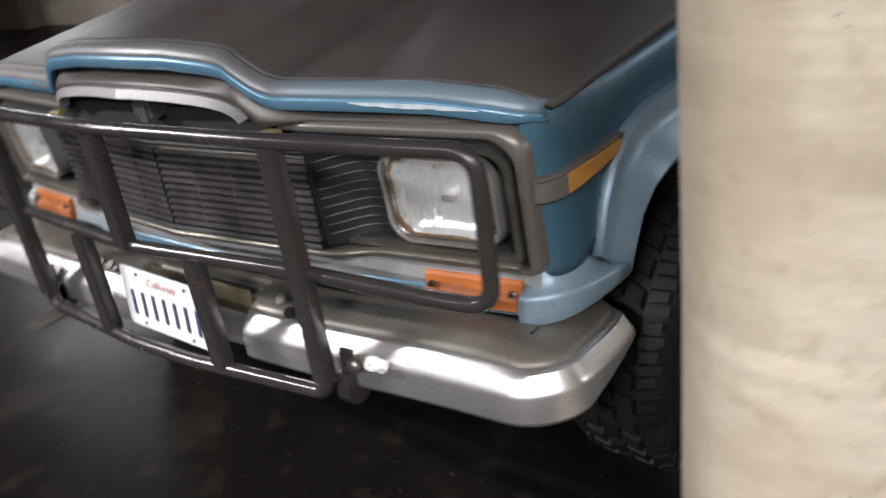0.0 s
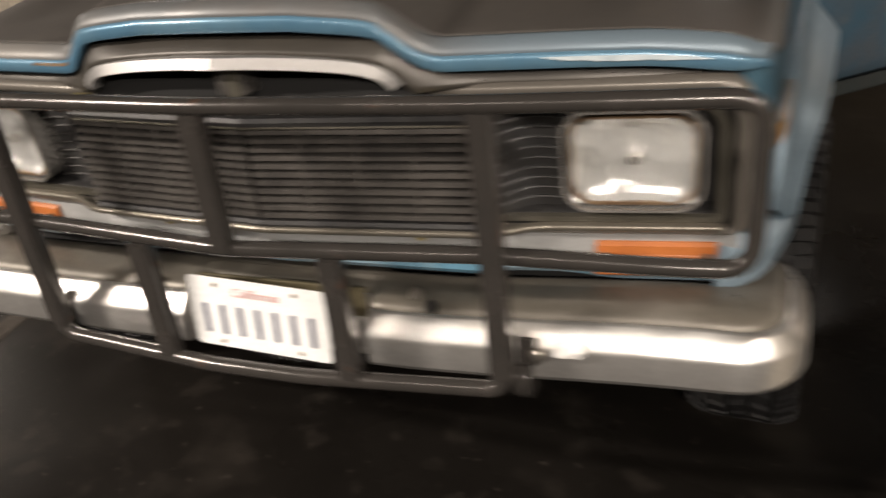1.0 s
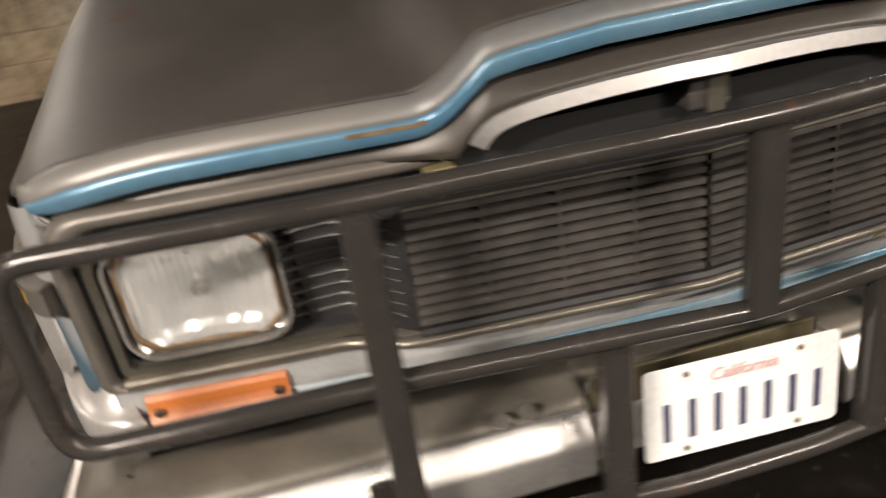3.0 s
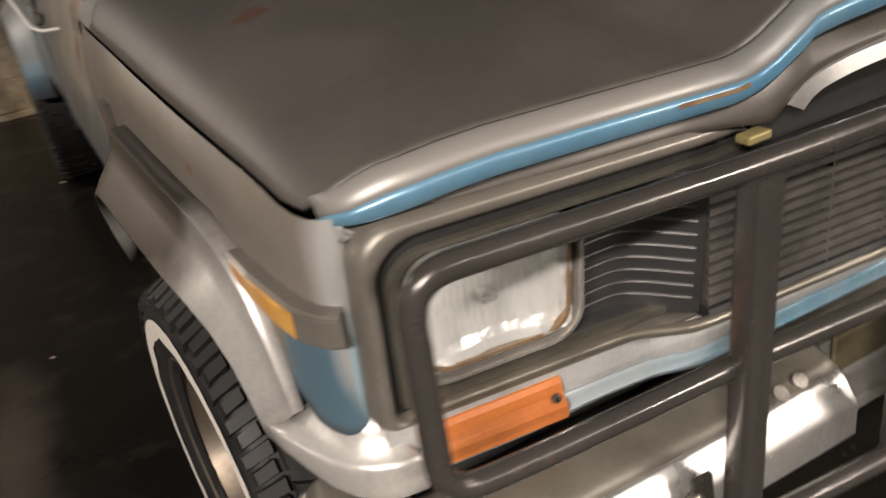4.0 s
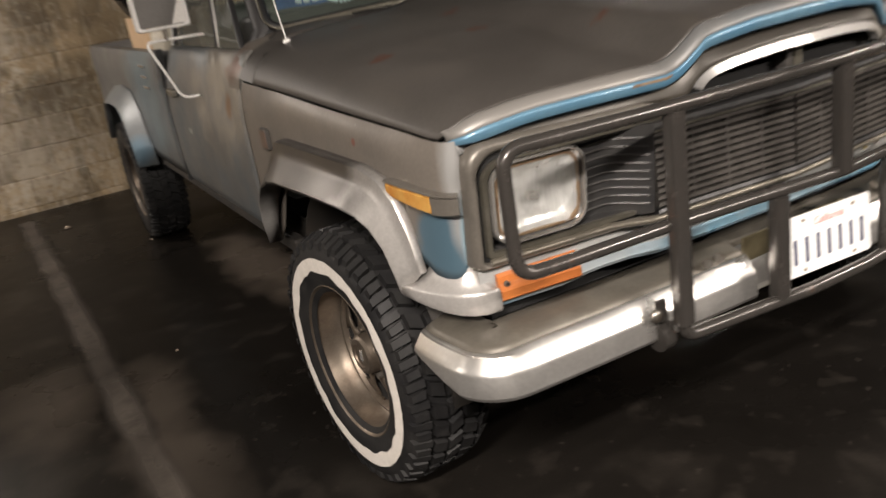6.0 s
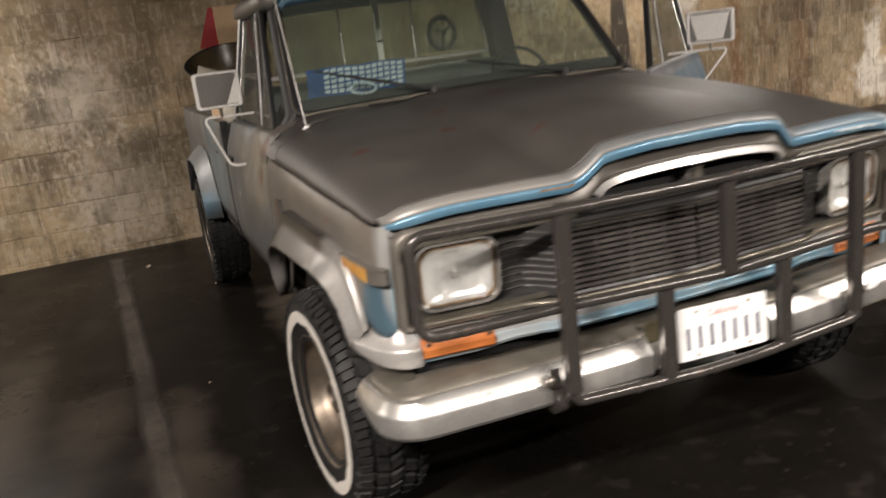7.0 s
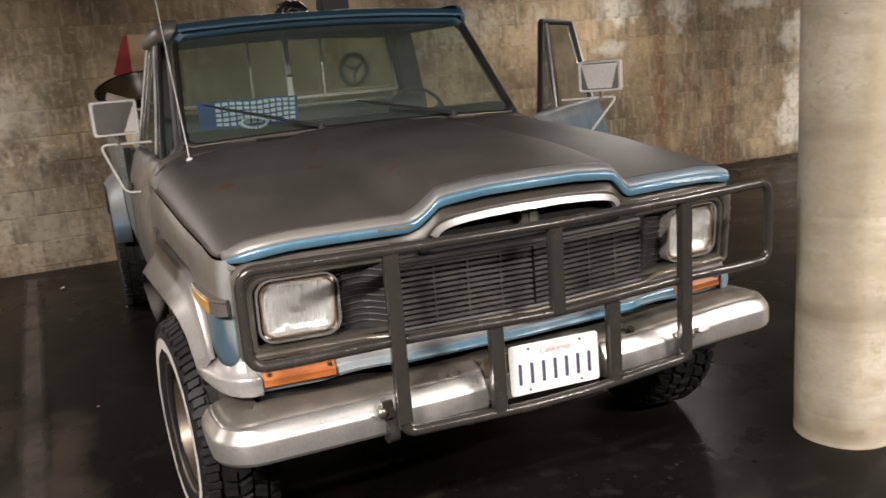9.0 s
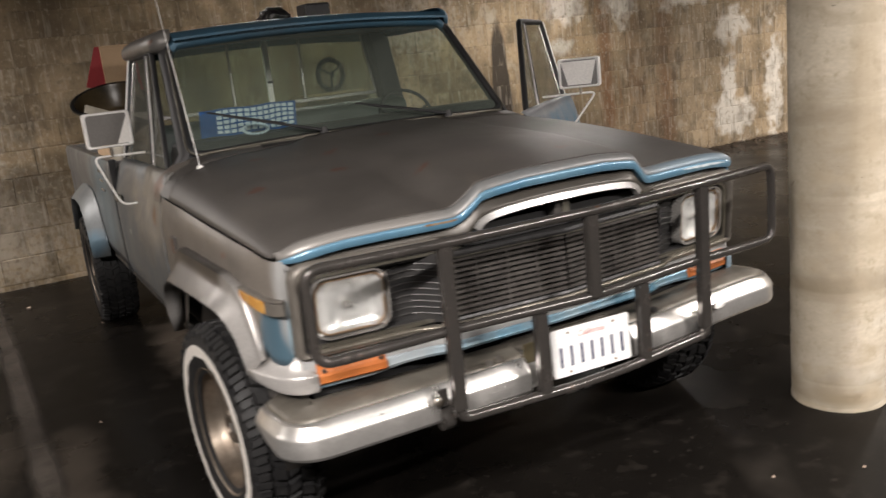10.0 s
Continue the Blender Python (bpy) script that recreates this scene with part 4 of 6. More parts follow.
# raised centre section: frame with bright bottom and top lines, slats, dividers
for z0, z1, m, nm in ((0.762, 0.776, "black", "centre_frame"), (0.962, 0.978, "black", "centre_frame"), (0.957, 0.9615, "thin_trim", "bright_top_line")):
    rows = []
    for y_off, zz in ((0.1, z0), (0.0, z0), (-0.003, (z0 + z1) / 2), (0.0, z1), (0.1, z1)):
        rows.append([(x, centre_y(x) + y_off, zz) for x in (-0.42, -0.21, 0, 0.21, 0.42)])
    part(nm, grid(rows), M[m], grille)
for s in (-1, 1):
    part("centre_cheek", swept(prism([(s * x, cheek_y(x)) for x in (0.42, 0.435, 0.455, 0.475, 0.495, 0.515, 0.54, 0.565)] + [(s * 0.565, 0.27), (s * 0.42, 0.27)], 2, 0.766, 0.980, 0.0)), M["black"], grille, smooth=30)
    for k in range(11):
        z = 0.7855 + k * 0.0165
        xs = [0.004, 0.105, 0.21, 0.315, 0.419]
        rows = []
        for dy, dz in ((0.030, 0.0040), (0.003, 0.0048), (0.0, 0.0036), (0.0, -0.0036), (0.003, -0.0048), (0.030, -0.0040)):
            rows.append([(s * x, centre_y(x) + dy + 0.0008 * noise.noise((x * 30, k * 3.7, s)), z + dz + 0.0010 * noise.noise((x * 9, k * 2.1, s * 4.0))) for x in xs])
        part("slat", grid(rows), M["rib"], grille)
    for j in range(1, 4):
        x = s * 0.105 * j
        part("divider", box(x - 0.0016, x + 0.0016, centre_y(x) + 0.001, centre_y(x) + 0.05, 0.778, 0.962), M["rib"], grille)
    for k in range(9):
        z = 0.792 + k * 0.0195
        rows = []
        for dy, dz in ((0.03, 0.002), (0.0, 0.002), (-0.0015, 0), (0.0, -0.002), (0.03, -0.002)):
            rows.append([(s * x, cheek_y(x) - 0.005 + dy, z + dz + 0.007 * math.sin((x - 0.43) / 0.158 * math.pi)) for x in (0.432, 0.445, 0.46, 0.475, 0.49, 0.505, 0.52, 0.54, 0.56, 0.575, 0.588)])
        part("rib", swept(grid(rows)), M["side_rib" if s < 0 else "black"], grille, smooth=50)
    part("side_backing", pushed(swept(box(min(s * 0.44, s * 0.82), max(s * 0.44, s * 0.82), 0.226, 0.240, 0.775, 0.975))), M["black"], grille)
    part("lower_ledge", pushed(swept(box(min(s * 0.43, s * 0.815), max(s * 0.43, s * 0.815), 0.195, 0.24, 0.763, 0.779, 0.004))), M["black"], grille)


def headlight(s):
    x0, x1 = (-0.803, -0.597) if s < 0 else (0.578, 0.784)
    z0, z1 = 0.800, 0.962
    bez = part("headlight", swept(ring_xz(round_rect(x0 - 0.013, x1 + 0.013, z0 - 0.015, z1 + 0.012, 0.046, 7), round_rect(x0 - 0.007, x1 + 0.007, z0 - 0.009, z1 + 0.006, 0.042, 7), 0.166, 0.245)), M["bezel"], truck, "rectangular headlight in a bright bezel", smooth=40)
    part("inner_well", swept(ring_xz(round_rect(x0 - 0.007, x1 + 0.007, z0 - 0.009, z1 + 0.006, 0.042, 7), round_rect(x0 - 0.001, x1 + 0.001, z0 - 0.003, z1 + 0.001, 0.038, 7), 0.182, 0.245)), M["black"], bez, smooth=40)
    part("retainer_ring", swept(ring_xz(round_rect(x0 - 0.001, x1 + 0.001, z0 - 0.003, z1 + 0.001, 0.038, 7), round_rect(x0 + 0.005, x1 - 0.005, z0 + 0.003, z1 - 0.005, 0.034, 7), 0.174, 0.184)), M["rust_ring"], bez, "rusty retaining ring", smooth=40)
    cx, cz = (x0 + x1) / 2, (z0 + z1) / 2
    hw, hh = (x1 - x0) / 2 - 0.001, (z1 - z0) / 2 - 0.001
    # domed reflector, seen broken up by the prisms of the lens: panes that lean their own way
    rng = random.Random(11 if s < 0 else 17)
    bm = bmesh.new()
    nu, nv = 10, 5
    for p in range(nu):
        for q in range(nv):
            tu, tv = rng.uniform(-0.10, 0.10), rng.uniform(-0.16, 0.16)
            rows = []
            for i in range(5):
                u = -1 + 2 * (p + i / 4) / nu
                row = []
                for j in range(4):
                    v = -1 + 2 * (q + j / 3) / nv
                    y = 0.212 - 0.022 * min(1.0, (u * u * 1.1 + v * v * 0.75)) - 0.016 * max(abs(u), abs(v)) ** 8
                    y += tu * (i / 4 - 0.5) * 2 * hw / nu + tv * (j / 3 - 0.5) * 2 * hh / nv + 0.0008 * (i % 2)
                    row.append((cx + u * hw, y, cz + v * hh))
                rows.append(row)
            grid(rows, bm)
    grid([[(cx + u * hw, 0.2165 - 0.022 * min(1.0, (u * u * 1.1 + v * v * 0.75)) - 0.016 * max(abs(u), abs(v)) ** 8, cz + v * hh) for v in np.linspace(-1, 1, 13)] for u in np.linspace(-1, 1, 17)], bm)
    part("reflector", swept(bm), M["reflector"], bez, "silvered reflector")
    # grey shield in front of the bulb, and the bright bar over it
    part("bulb_shield", swept(prism(round_rect(cx - 0.012, cx + 0.012, cz - 0.016, cz + 0.002, 0.006, 4), 1, 0.192, 0.216, 0.003)), M["bezel"], bez, smooth=40)
    # pressed-glass lens: fine flutes in blocks that each lean their own way
    rng = random.Random(7)
    lean = {(a, b): (rng.uniform(-0.0022, 0.0022), rng.uniform(-0.0016, 0.0016)) for a in range(8) for b in range(5)}
    rows = []
    for i in range(49):
        u = -1 + 2 * i / 48
        row = []
        for j in range(21):
            v = -1 + 2 * j / 20
            p, q = lean[min(7, i // 6), min(4, j // 4)]
            row.append((cx + u * hw, 0.187 - 0.012 * (1 - u * u * 0.8) + p * ((i % 6) / 5 - 0.5) + q * ((j % 4) / 3 - 0.5) + 0.0007 * (i % 2), cz + v * hh))
        rows.append(row)
    part("lens", swept(grid(rows)), M["lens"], bez, "fluted clear glass lens").visible_shadow = False
    part("aiming_pip", swept(box(cx - 0.0025, cx + 0.0025, 0.174, 0.183, z1 - 0.020, z1 - 0.015, 0.001)), M["bezel"], bez)
    return bez


for s in (-1, 1):
    headlight(s)


# panel under the grille: grey band above, blue band below
def apron_y(x):
    return 0.178 + sweep(x, 0.72) - 0.03 * (1 - smoothstep(0.40, 0.47, abs(x))) * (1 - 0.4 * abs(x) / 0.45)


AX = sorted(set(list(np.linspace(-0.86, 0.86, 45)) + [-0.4, 0.4, -0.435, 0.435, -0.47, 0.47]))
apron = part("grille_apron", grid([[(tight(x), apron_y(x) + dy, z) for x in AX] for z, dy in ((0.752, 0.05), (0.742, 0.006), (0.735, 0.0), (0.690, 0.0))]), M["apron"], truck, "pale grey panel below the grille", smooth=40)
shell(part("blue_band", grid([[(tight(x), apron_y(x) + dy, z - 0.40 * max(0.0, 0.690 - z) * smoothstep(0.55, 0.66, abs(x))) for x in AX] for z, dy in ((0.690, 0.0), (0.680, 0.0), (0.668, -0.005), (0.660, 0.001), (0.656, 0.06))]), M["band"], apron, "blue painted lower band", smooth=40), 0.003)
for x, z in ((-0.245, 0.742), (0.055, 0.745), (0.31, 0.744)):
    part("clip", box(x - 0.008, x + 0.008, 0.135, 0.17, z - 0.005, z + 0.005, 0.002), M["brass"], apron)


def turn_signal(s):
    x0, x1 = sorted((s * 0.617, s * 0.821))
    body = part("turn_signal", bmesh.new(), M["orange"], truck, "orange plastic turn signal lens")
    bm = bmesh.new()
    prof = ((0.185, 0.656), (0.160, 0.658), (0.153, 0.664), (0.152, 0.684), (0.158, 0.692), (0.162, 0.700), (0.163, 0.716), (0.168, 0.722), (0.185, 0.724))
    xs = np.linspace(x0, x1, 9)
    rows = []
    for y, z in prof:
        rows.append([(x, y + 0.006 + sweep(x, 0.72), z) for x in xs])
    grid(rows, bm)
    for side in (0, -1):
        bm.verts.ensure_lookup_table()
        ring = [bm.verts[r * len(xs) + (0 if side == 0 else len(xs) - 1)] for r in range(len(prof))]
        bm.faces.new(ring)
    bmesh.ops.recalc_face_normals(bm, faces=bm.faces)
    bm.to_mesh(body.data)
    bm.free()
    for x in (x0 + 0.016, x1 - 0.016):
        yy = 0.164 + sweep(x, 0.72)
        sc = bmesh.new()
        bmesh.ops.create_cone(sc, cap_ends=True, segments=14, radius1=0.0075, radius2=0.006, depth=0.006, matrix=pose(x, yy - 0.004, 0.700, 90))
        part("screw", sc, M["bolt"], body, smooth=40)
        sc = bmesh.new()
        bmesh.ops.create_cone(sc, cap_ends=True, segments=14, radius1=0.003, radius2=0.003, depth=0.002, matrix=pose(x, yy - 0.0075, 0.700, 90))
        part("screw_recess", sc, M["hole"], body)
    return body


for s in (-1, 1):
    turn_signal(s)

# ---- fenders ----
PLAN = [(0.862, 0.250), (0.867, 0.241), (0.876, 0.238), (0.888, 0.243), (0.900, 0.256), (0.910, 0.278), (0.918, 0.31), (0.925, 0.36), (0.930, 0.42), (0.934, 0.48), (0.938, 0.56), (0.942, 0.64), (0.946, 0.74), (0.950, 0.86), (0.953, 0.98), (0.955, 1.06), (0.956, 1.12), (0.957, 1.18), (0.958, 1.22), (0.959, 1.26), (0.960, 1.32), (0.961, 1.40), (0.962, 1.47), (0.962, 1.50)]


def arch_bottom(y):
    return lerp_table(y, (0.20, 0.30, 0.37, 0.48, 0.56, 1.06, 1.18, 1.28, 1.36, 1.52), (0.725, 0.725, 0.76, 0.86, 0.89, 0.89, 0.83, 0.72, 0.585, 0.575))


def fender(s):
    rows = []
    for t in (0, 0.06, 0.14, 0.24, 0.36, 0.5, 0.65, 0.8, 0.92, 1.0):
        row = []
        for x, y in PLAN:
            zt, zb = seam_z(y) - 0.002 - (0.030 if x < 0.865 else 0.016 if x < 0.87 else 0.0), arch_bottom(y)
            inset = 0.020 * (1 - t / 0.24) ** 2 if t < 0.24 else 0
            inset *= smoothstep(0.21, 0.42, y)
            zz = zt + (zb - zt) * t
            lean = 0.13 * (0.93 - zz) * (1 - smoothstep(0.25, 0.40, y))
            row.append((s * (x - inset), y + max(-0.008, lean), zz))
        rows.append(row)
    rows.insert(0, [(x - s * 0.02, y, z - 0.03) for x, y, z in rows[0]])
    f = part("fender", grid(rows), M["fender_left"] if s < 0 else M["fender_right"], truck, "silver-grey front fender with a blue patch" if s < 0 else "blue metallic front fender", smooth=40)
    shell(f, 0.006, -1 if s < 0 else 1)
    # lower corner piece that wraps round from the front to the wheel opening
    plan = [(0.826 if s < 0 else 0.844, 0.213), (0.862, 0.219), (0.888, 0.232), (0.912, 0.254), (0.931, 0.284), (0.947, 0.325), (0.961, 0.370), (0.973, 0.415)]
    fit_in = [(0.850, 0.262), (0.862, 0.262), (0.874, 0.265), (0.884, 0.274), (0.892, 0.290), (0.899, 0.312), (0.904, 0.338), (0.908, 0.362)]
    rows = []
    for k, (t, z) in enumerate(((1.0, 0.752), (0.80, 0.728), (0.52, 0.710), (0.20, 0.700), (0.05, 0.697), (0.0, 0.690), (-0.01, 0.678), (-0.01, 0.664), (0.0, 0.650), (0.05, 0.643), (0.2, 0.641))):
        row = []
        for i, ((x, y), (a, b)) in enumerate(zip(plan, fit_in)):
            row.append((s * (x + (a - x) * t), y + (b - y) * t, z + max(0.0, 0.700 - z) * (i / 7) ** 2.2 * 0.5))
        rows.append(row)
    low = part("corner_extension", grid(rows), M["flare_left"] if s < 0 else M["flare_right"], f, "rounded lower corner piece", smooth=50)
    shell(low, 0.004, -1 if s < 0 else 1)
    # wide wheel flare
    A = [(1.39, 0.615), (1.365, 0.70), (1.32, 0.80), (1.21, 0.905), (1.125, 0.968), (1.08, 0.971), (0.80, 0.968), (0.56, 0.962), (0.476, 0.942), (0.418, 0.895), (0.388, 0.83), (0.371, 0.770), (0.362, 0.730)]
    B = [(1.345, 0.60), (1.31, 0.68), (1.25, 0.765), (1.165, 0.83), (1.09, 0.857), (1.02, 0.866), (0.80, 0.868), (0.60, 0.866), (0.53, 0.856), (0.482, 0.83), (0.450, 0.785), (0.431, 0.722), (0.421, 0.675)]
    # the flare stands out most over the wheel and draws in towards the corner
    OUTWARD = (0.70, 0.92, 1.10, 1.20, 1.22, 1.20, 1.14, 1.08, 1.00, 0.87, 0.74, 0.64, 0.57)
    rows = []
    for t, xo, pull in ((0, 0.000, 0), (0.02, 0.022, 0.0), (0.05, 0.027, 0), (0.22, 0.030, 0), (0.38, 0.034, 0), (0.48, 0.042, 0), (0.75, 0.064, 0), (0.94, 0.077, 0), (1.0, 0.076, 0), (1.03, 0.05, 0), (1.03, 0.02, 0)):
        row = []
        for i, (a, b) in enumerate(zip(A, B)):
            y, z = a[0] + (b[0] - a[0]) * t, a[1] + (b[1] - a[1]) * t
            base = lerp_table(y, [p[1] for p in PLAN[4:]], [p[0] for p in PLAN[4:]])
            row.append((s * (base + xo * OUTWARD[i]), y, z))
        rows.append(row)
    fl = part("wheel_flare", grid(rows), M["flare_left"] if s < 0 else M["flare_right"], f, "wide flat-topped wheel flare", smooth=30)
    shell(fl, 0.004, -1 if s < 0 else 1)
    # amber side marker with its grey end block, following the turn of the fender
    def strip(stations, thick, bm):
        rows = []
        for x, y, nx, ny, z0, z1 in stations:
            rows.append([(s * (x + nx * d), y + ny * d, z) for d, z in ((-0.004, z0), (thick * 0.8, z0), (thick, z0 + 0.004), (thick, z1 - 0.004), (thick * 0.8, z1), (-0.004, z1))])
        grid(rows, bm, closed=True)
        bm.verts.ensure_lookup_table()
        bm.faces.new(bm.verts[:6])
        bm.faces.new(bm.verts[-6:])
        return bm
    mk = part("side_marker", strip([(0.911, 0.284, 0.92, -0.4, 0.887, 0.929), (0.919, 0.32, 0.97, -0.25, 0.892, 0.931), (0.925, 0.38, 1, -0.1, 0.899, 0.934), (0.928, 0.432, 1, 0, 0.906, 0.937), (0.929, 0.446, 1, 0, 0.914, 0.938)], 0.024, bmesh.new()), M["amber"], f, "amber side marker lens", smooth=40)
    part("end_block", strip([(0.882, 0.240, 0.5, -0.86, 0.884, 0.925), (0.892, 0.247, 0.7, -0.7, 0.883, 0.926), (0.902, 0.262, 0.84, -0.55, 0.883, 0.927), (0.911, 0.283, 0.92, -0.4, 0.884, 0.929)], 0.022, bmesh.new()), M["argent"], mk, "grey end block", smooth=40)
    part("cover", strip([(0.882, 0.239, 0.5, -0.86, 0.925, 0.930), (0.892, 0.247, 0.7, -0.7, 0.926, 0.931), (0.902, 0.262, 0.84, -0.55, 0.927, 0.932), (0.911, 0.283, 0.92, -0.4, 0.929, 0.935), (0.925, 0.38, 1, -0.1, 0.934, 0.942), (0.929, 0.452, 1, 0, 0.938, 0.945)], 0.027, bmesh.new()), M["argent"], mk)
    # square emblem
    em = part("emblem", prism(round_rect(1.255, 1.318, 0.916, 0.984, 0.006), 0, *sorted((s * 0.958, s * 0.972)), 0.002), M["rib"], f, "small worn square emblem")
    part("emblem_bar", prism(round_rect(1.262, 1.311, 0.923, 0.977, 0.004), 0, *sorted((s * 0.966, s * 0.974)), 0.0), M["emblem_fill"], em)
    # inner arch
    rows = []
    for x in (s * 0.60, s * 0.93):
        rows.append([(x, 0.80 + 0.47 * math.cos(radians(a)), 0.42 + 0.45 * math.sin(radians(a))) for a in range(-5, 186, 10)])
    shell(part("inner_arch", grid(rows), M["undercarriage"], f, smooth=40), 0.004)
    return f


fender(-1)
bent = fender(1)
for ob in [bent] + list(bent.children_recursive):
    for v in ob.data.vertices:
        v.co.x -= 0.025 * (1 - smoothstep(0.55, 1.35, v.co.y))

# ---- bumper ----
BPROF = [(0.14, 0.501), (0.03, 0.499), (0.006, 0.505), (0.0, 0.515), (0.001, 0.564), (0.004, 0.572), (0.0105, 0.5802), (0.0173, 0.590), (0.0245, 0.5995), (0.0315, 0.6065), (0.037, 0.611), (0.060, 0.621), (0.090, 0.628), (0.120, 0.631), (0.15, 0.628), (0.178, 0.618)]
BUMPER_EDGE = 10


def bumper():
    path = []
    for x in sorted(list(np.linspace(-0.86, 0.86, 61)) + [-0.21, -0.205, -0.195, -0.185, 0.185, 0.195, 0.205, 0.21]):
        path.append((float(x), 0.05 + 0.018 * (x / 0.9) ** 2, 0.0, -1.0))
    end = []
    for k in range(1, 9):
        a = radians(k * 10)
        end.append((0.86 + 0.132 * math.sin(a), 0.0665 + 0.132 * (1 - math.cos(a)), math.sin(a), -math.cos(a)))
    end += [(0.9935, 0.235, 1, 0), (0.9955, 0.285, 1, 0), (0.9945, 0.335, 1, 0), (0.990, 0.368, 1, 0), (0.978, 0.380, 1, 0)]
    path = [(-x, y, -nx, ny) for x, y, nx, ny in reversed(end)] + path + end
    rows = []
    for d, z in BPROF:
        row = []
        for x, y, nx, ny in path:
            rec = (1 - smoothstep(0.185, 0.210, abs(x))) * 0.055 * smoothstep(0.495, 0.507, z)
            taper = 1
            dd = min(d, 0.178 - 0.03 * smoothstep(0.83, 0.90, abs(x))) * taper + rec * (1 if d < 0.1 else 0.2)
            zz = z if abs(nx) < 0.5 else z + smoothstep(0.15, 0.37, y) * (0.035 if z < 0.55 else -0.010)
            if z > 0.6:
                zz -= 0.007 * smoothstep(0.80, 0.97, abs(x))
            # the driver's end is bent up and in a little
            zz += 0.020 * smoothstep(0.25, 0.80, x)
            row.append((x - nx * dd - 0.012 * smoothstep(0.80, 0.95, x), y - ny * dd, zz))
        rows.append(row)
    b = part("front_bumper", grid(rows[:BUMPER_EDGE + 1]), M["chrome"], truck, "scuffed chrome front bumper with rounded ends", smooth=30)
    shell(b, 0.004)
    shell(part("top_face", grid(rows[BUMPER_EDGE:]), M["dull_chrome"], b, "dull darker top of the bumper", smooth=30), 0.004)
    for x, z, y in ((-0.335, 0.628, 0.086), (-0.295, 0.630, 0.088), (0.335, 0.630, 0.088), (0.30, 0.645, 0.105)):
        bm = bmesh.new()
        bmesh.ops.create_cone(bm, cap_ends=True, segments=16, radius1=0.013, radius2=0.012, depth=0.006, matrix=pose(x, y, z, 35))
        part("bolt_hole", bm, M["hole"] if x in (0.335,) else M["bolt"], b, smooth=40)
    part("plate_recess", box(-0.188, 0.188, 0.112, 0.120, 0.51, 0.640, 0.003), M["recess"], b, "olive-brown tarnished recessed centre")
    return b


bumper()
# near-black blocks stand for the shade behind the bumper and in the bay
part("bumper_gap", box(-0.83, 0.81, 0.262, 0.32, 0.50, 0.655), M["gap_shade"], truck)
part("engine_bay", box(-0.60, 0.60, 0.27, 1.45, 0.45, 1.0), M["gap_shade"], truck)
part("frame_rail", box(-0.45, -0.37, 0.15, 5.2, 0.47, 0.58, 0.01), M["undercarriage"], truck)
part("frame_rail", box(0.37, 0.45, 0.15, 5.2, 0.47, 0.58, 0.01), M["undercarriage"], truck)
for s in (-1, 1):
    part("guard_bracket", prism([(0.03, 0.505), (0.12, 0.50), (0.20, 0.52), (0.12, 0.55), (0.03, 0.56)], 0, *sorted((s * 0.50, s * 0.512)), 0.003), M["guard"], truck)
    tb = bmesh.new()
    bmesh.ops.create_cone(tb, cap_ends=True, segments=18, radius1=0.036, radius2=0.036, depth=0.03, matrix=pose(s * 0.515, 0.060, 0.518, 0, 90))
    part("tow_eye", tb, M["guard"], truck, smooth=40)

# ---- grille guard ----
guard = part("grille_guard", tube(fillet([(-0.485, 0.022, 0.787), (-0.78, 0.040, 0.785), (-0.878, 0.050, 0.785), (-0.878, 0.050, 1.043), (-0.78, 0.038, 1.043), (-0.485, 0.006, 1.043), (0, -0.026, 1.046), (0.485, 0.006, 1.043), (0.78, 0.038, 1.043), (0.878, 0.050, 1.043), (0.878, 0.050, 0.777), (0.78, 0.040, 0.777), (0.485, 0.022, 0.784)], 0.085, 8), 0.0150), M["guard"], truck, "worn black tubular steel grille guard", smooth=40)
part("middle_tube", tube(fillet([(-0.485, 0.022, 0.787), (0, -0.020, 0.782), (0.485, 0.022, 0.784)], 0.03), 0.0150), M["guard"], guard, smooth=40)
part("bottom_tube", tube(fillet([(-0.487, 0.012, 0.60), (-0.487, 0.014, 0.520), (-0.1, -0.016, 0.514), (0.1, -0.016, 0.514), (0.487, 0.014, 0.520), (0.487, 0.012, 0.60)], 0.032), 0.0162), M["guard"], guard, smooth=40)


def guard_post(x, y0, y1, z0, z1, w=0.0205, d=0.017):
    bm = bmesh.new()
    rows = []
    for z, y in ((z0, y0), (z1, y1)):
        rows.append([(x + px, y + py, z) for px, py in round_rect(-w, w, -d, d, 0.006, 3)])
    grid(rows, bm, closed=True)
    bm.verts.ensure_lookup_table()
    n = len(rows[0])
    bm.faces.new(bm.verts[:n])
    bm.faces.new(bm.verts[n:])
    return part("post", bm, M["guard"], guard, smooth=40)


for s in (-1, 1):
    guard_post(s * 0.488, 0.012, 0.004, 0.553, 1.034)
    guard_post(s * 0.200, -0.006, -0.008, 0.520, 0.772)
    tab = part("mounting_tab", prism([(0.040, 0.560), (0.044, 0.612), (0.052, 0.612), (0.052, 0.560)], 0, *sorted((s * 0.506, s * 0.540)), 0.002), M["guard"], guard)
    bm = bmesh.new()
    bmesh.ops.create_uvsphere(bm, u_segments=16, v_segments=10, radius=0.016)
    for v in bm.verts:
        v.co = Vector((s * 0.540 + v.co.x, 0.042 + v.co.y * 0.6, 0.580 + v.co.z))
    part("bolt", bm, M["bolt"], tab, smooth=60)
guard_post(0, -0.022, -0.024, 0.782, 1.034)
bm = bmesh.new()
bmesh.ops.create_uvsphere(bm, u_segments=12, v_segments=8, radius=0.022)
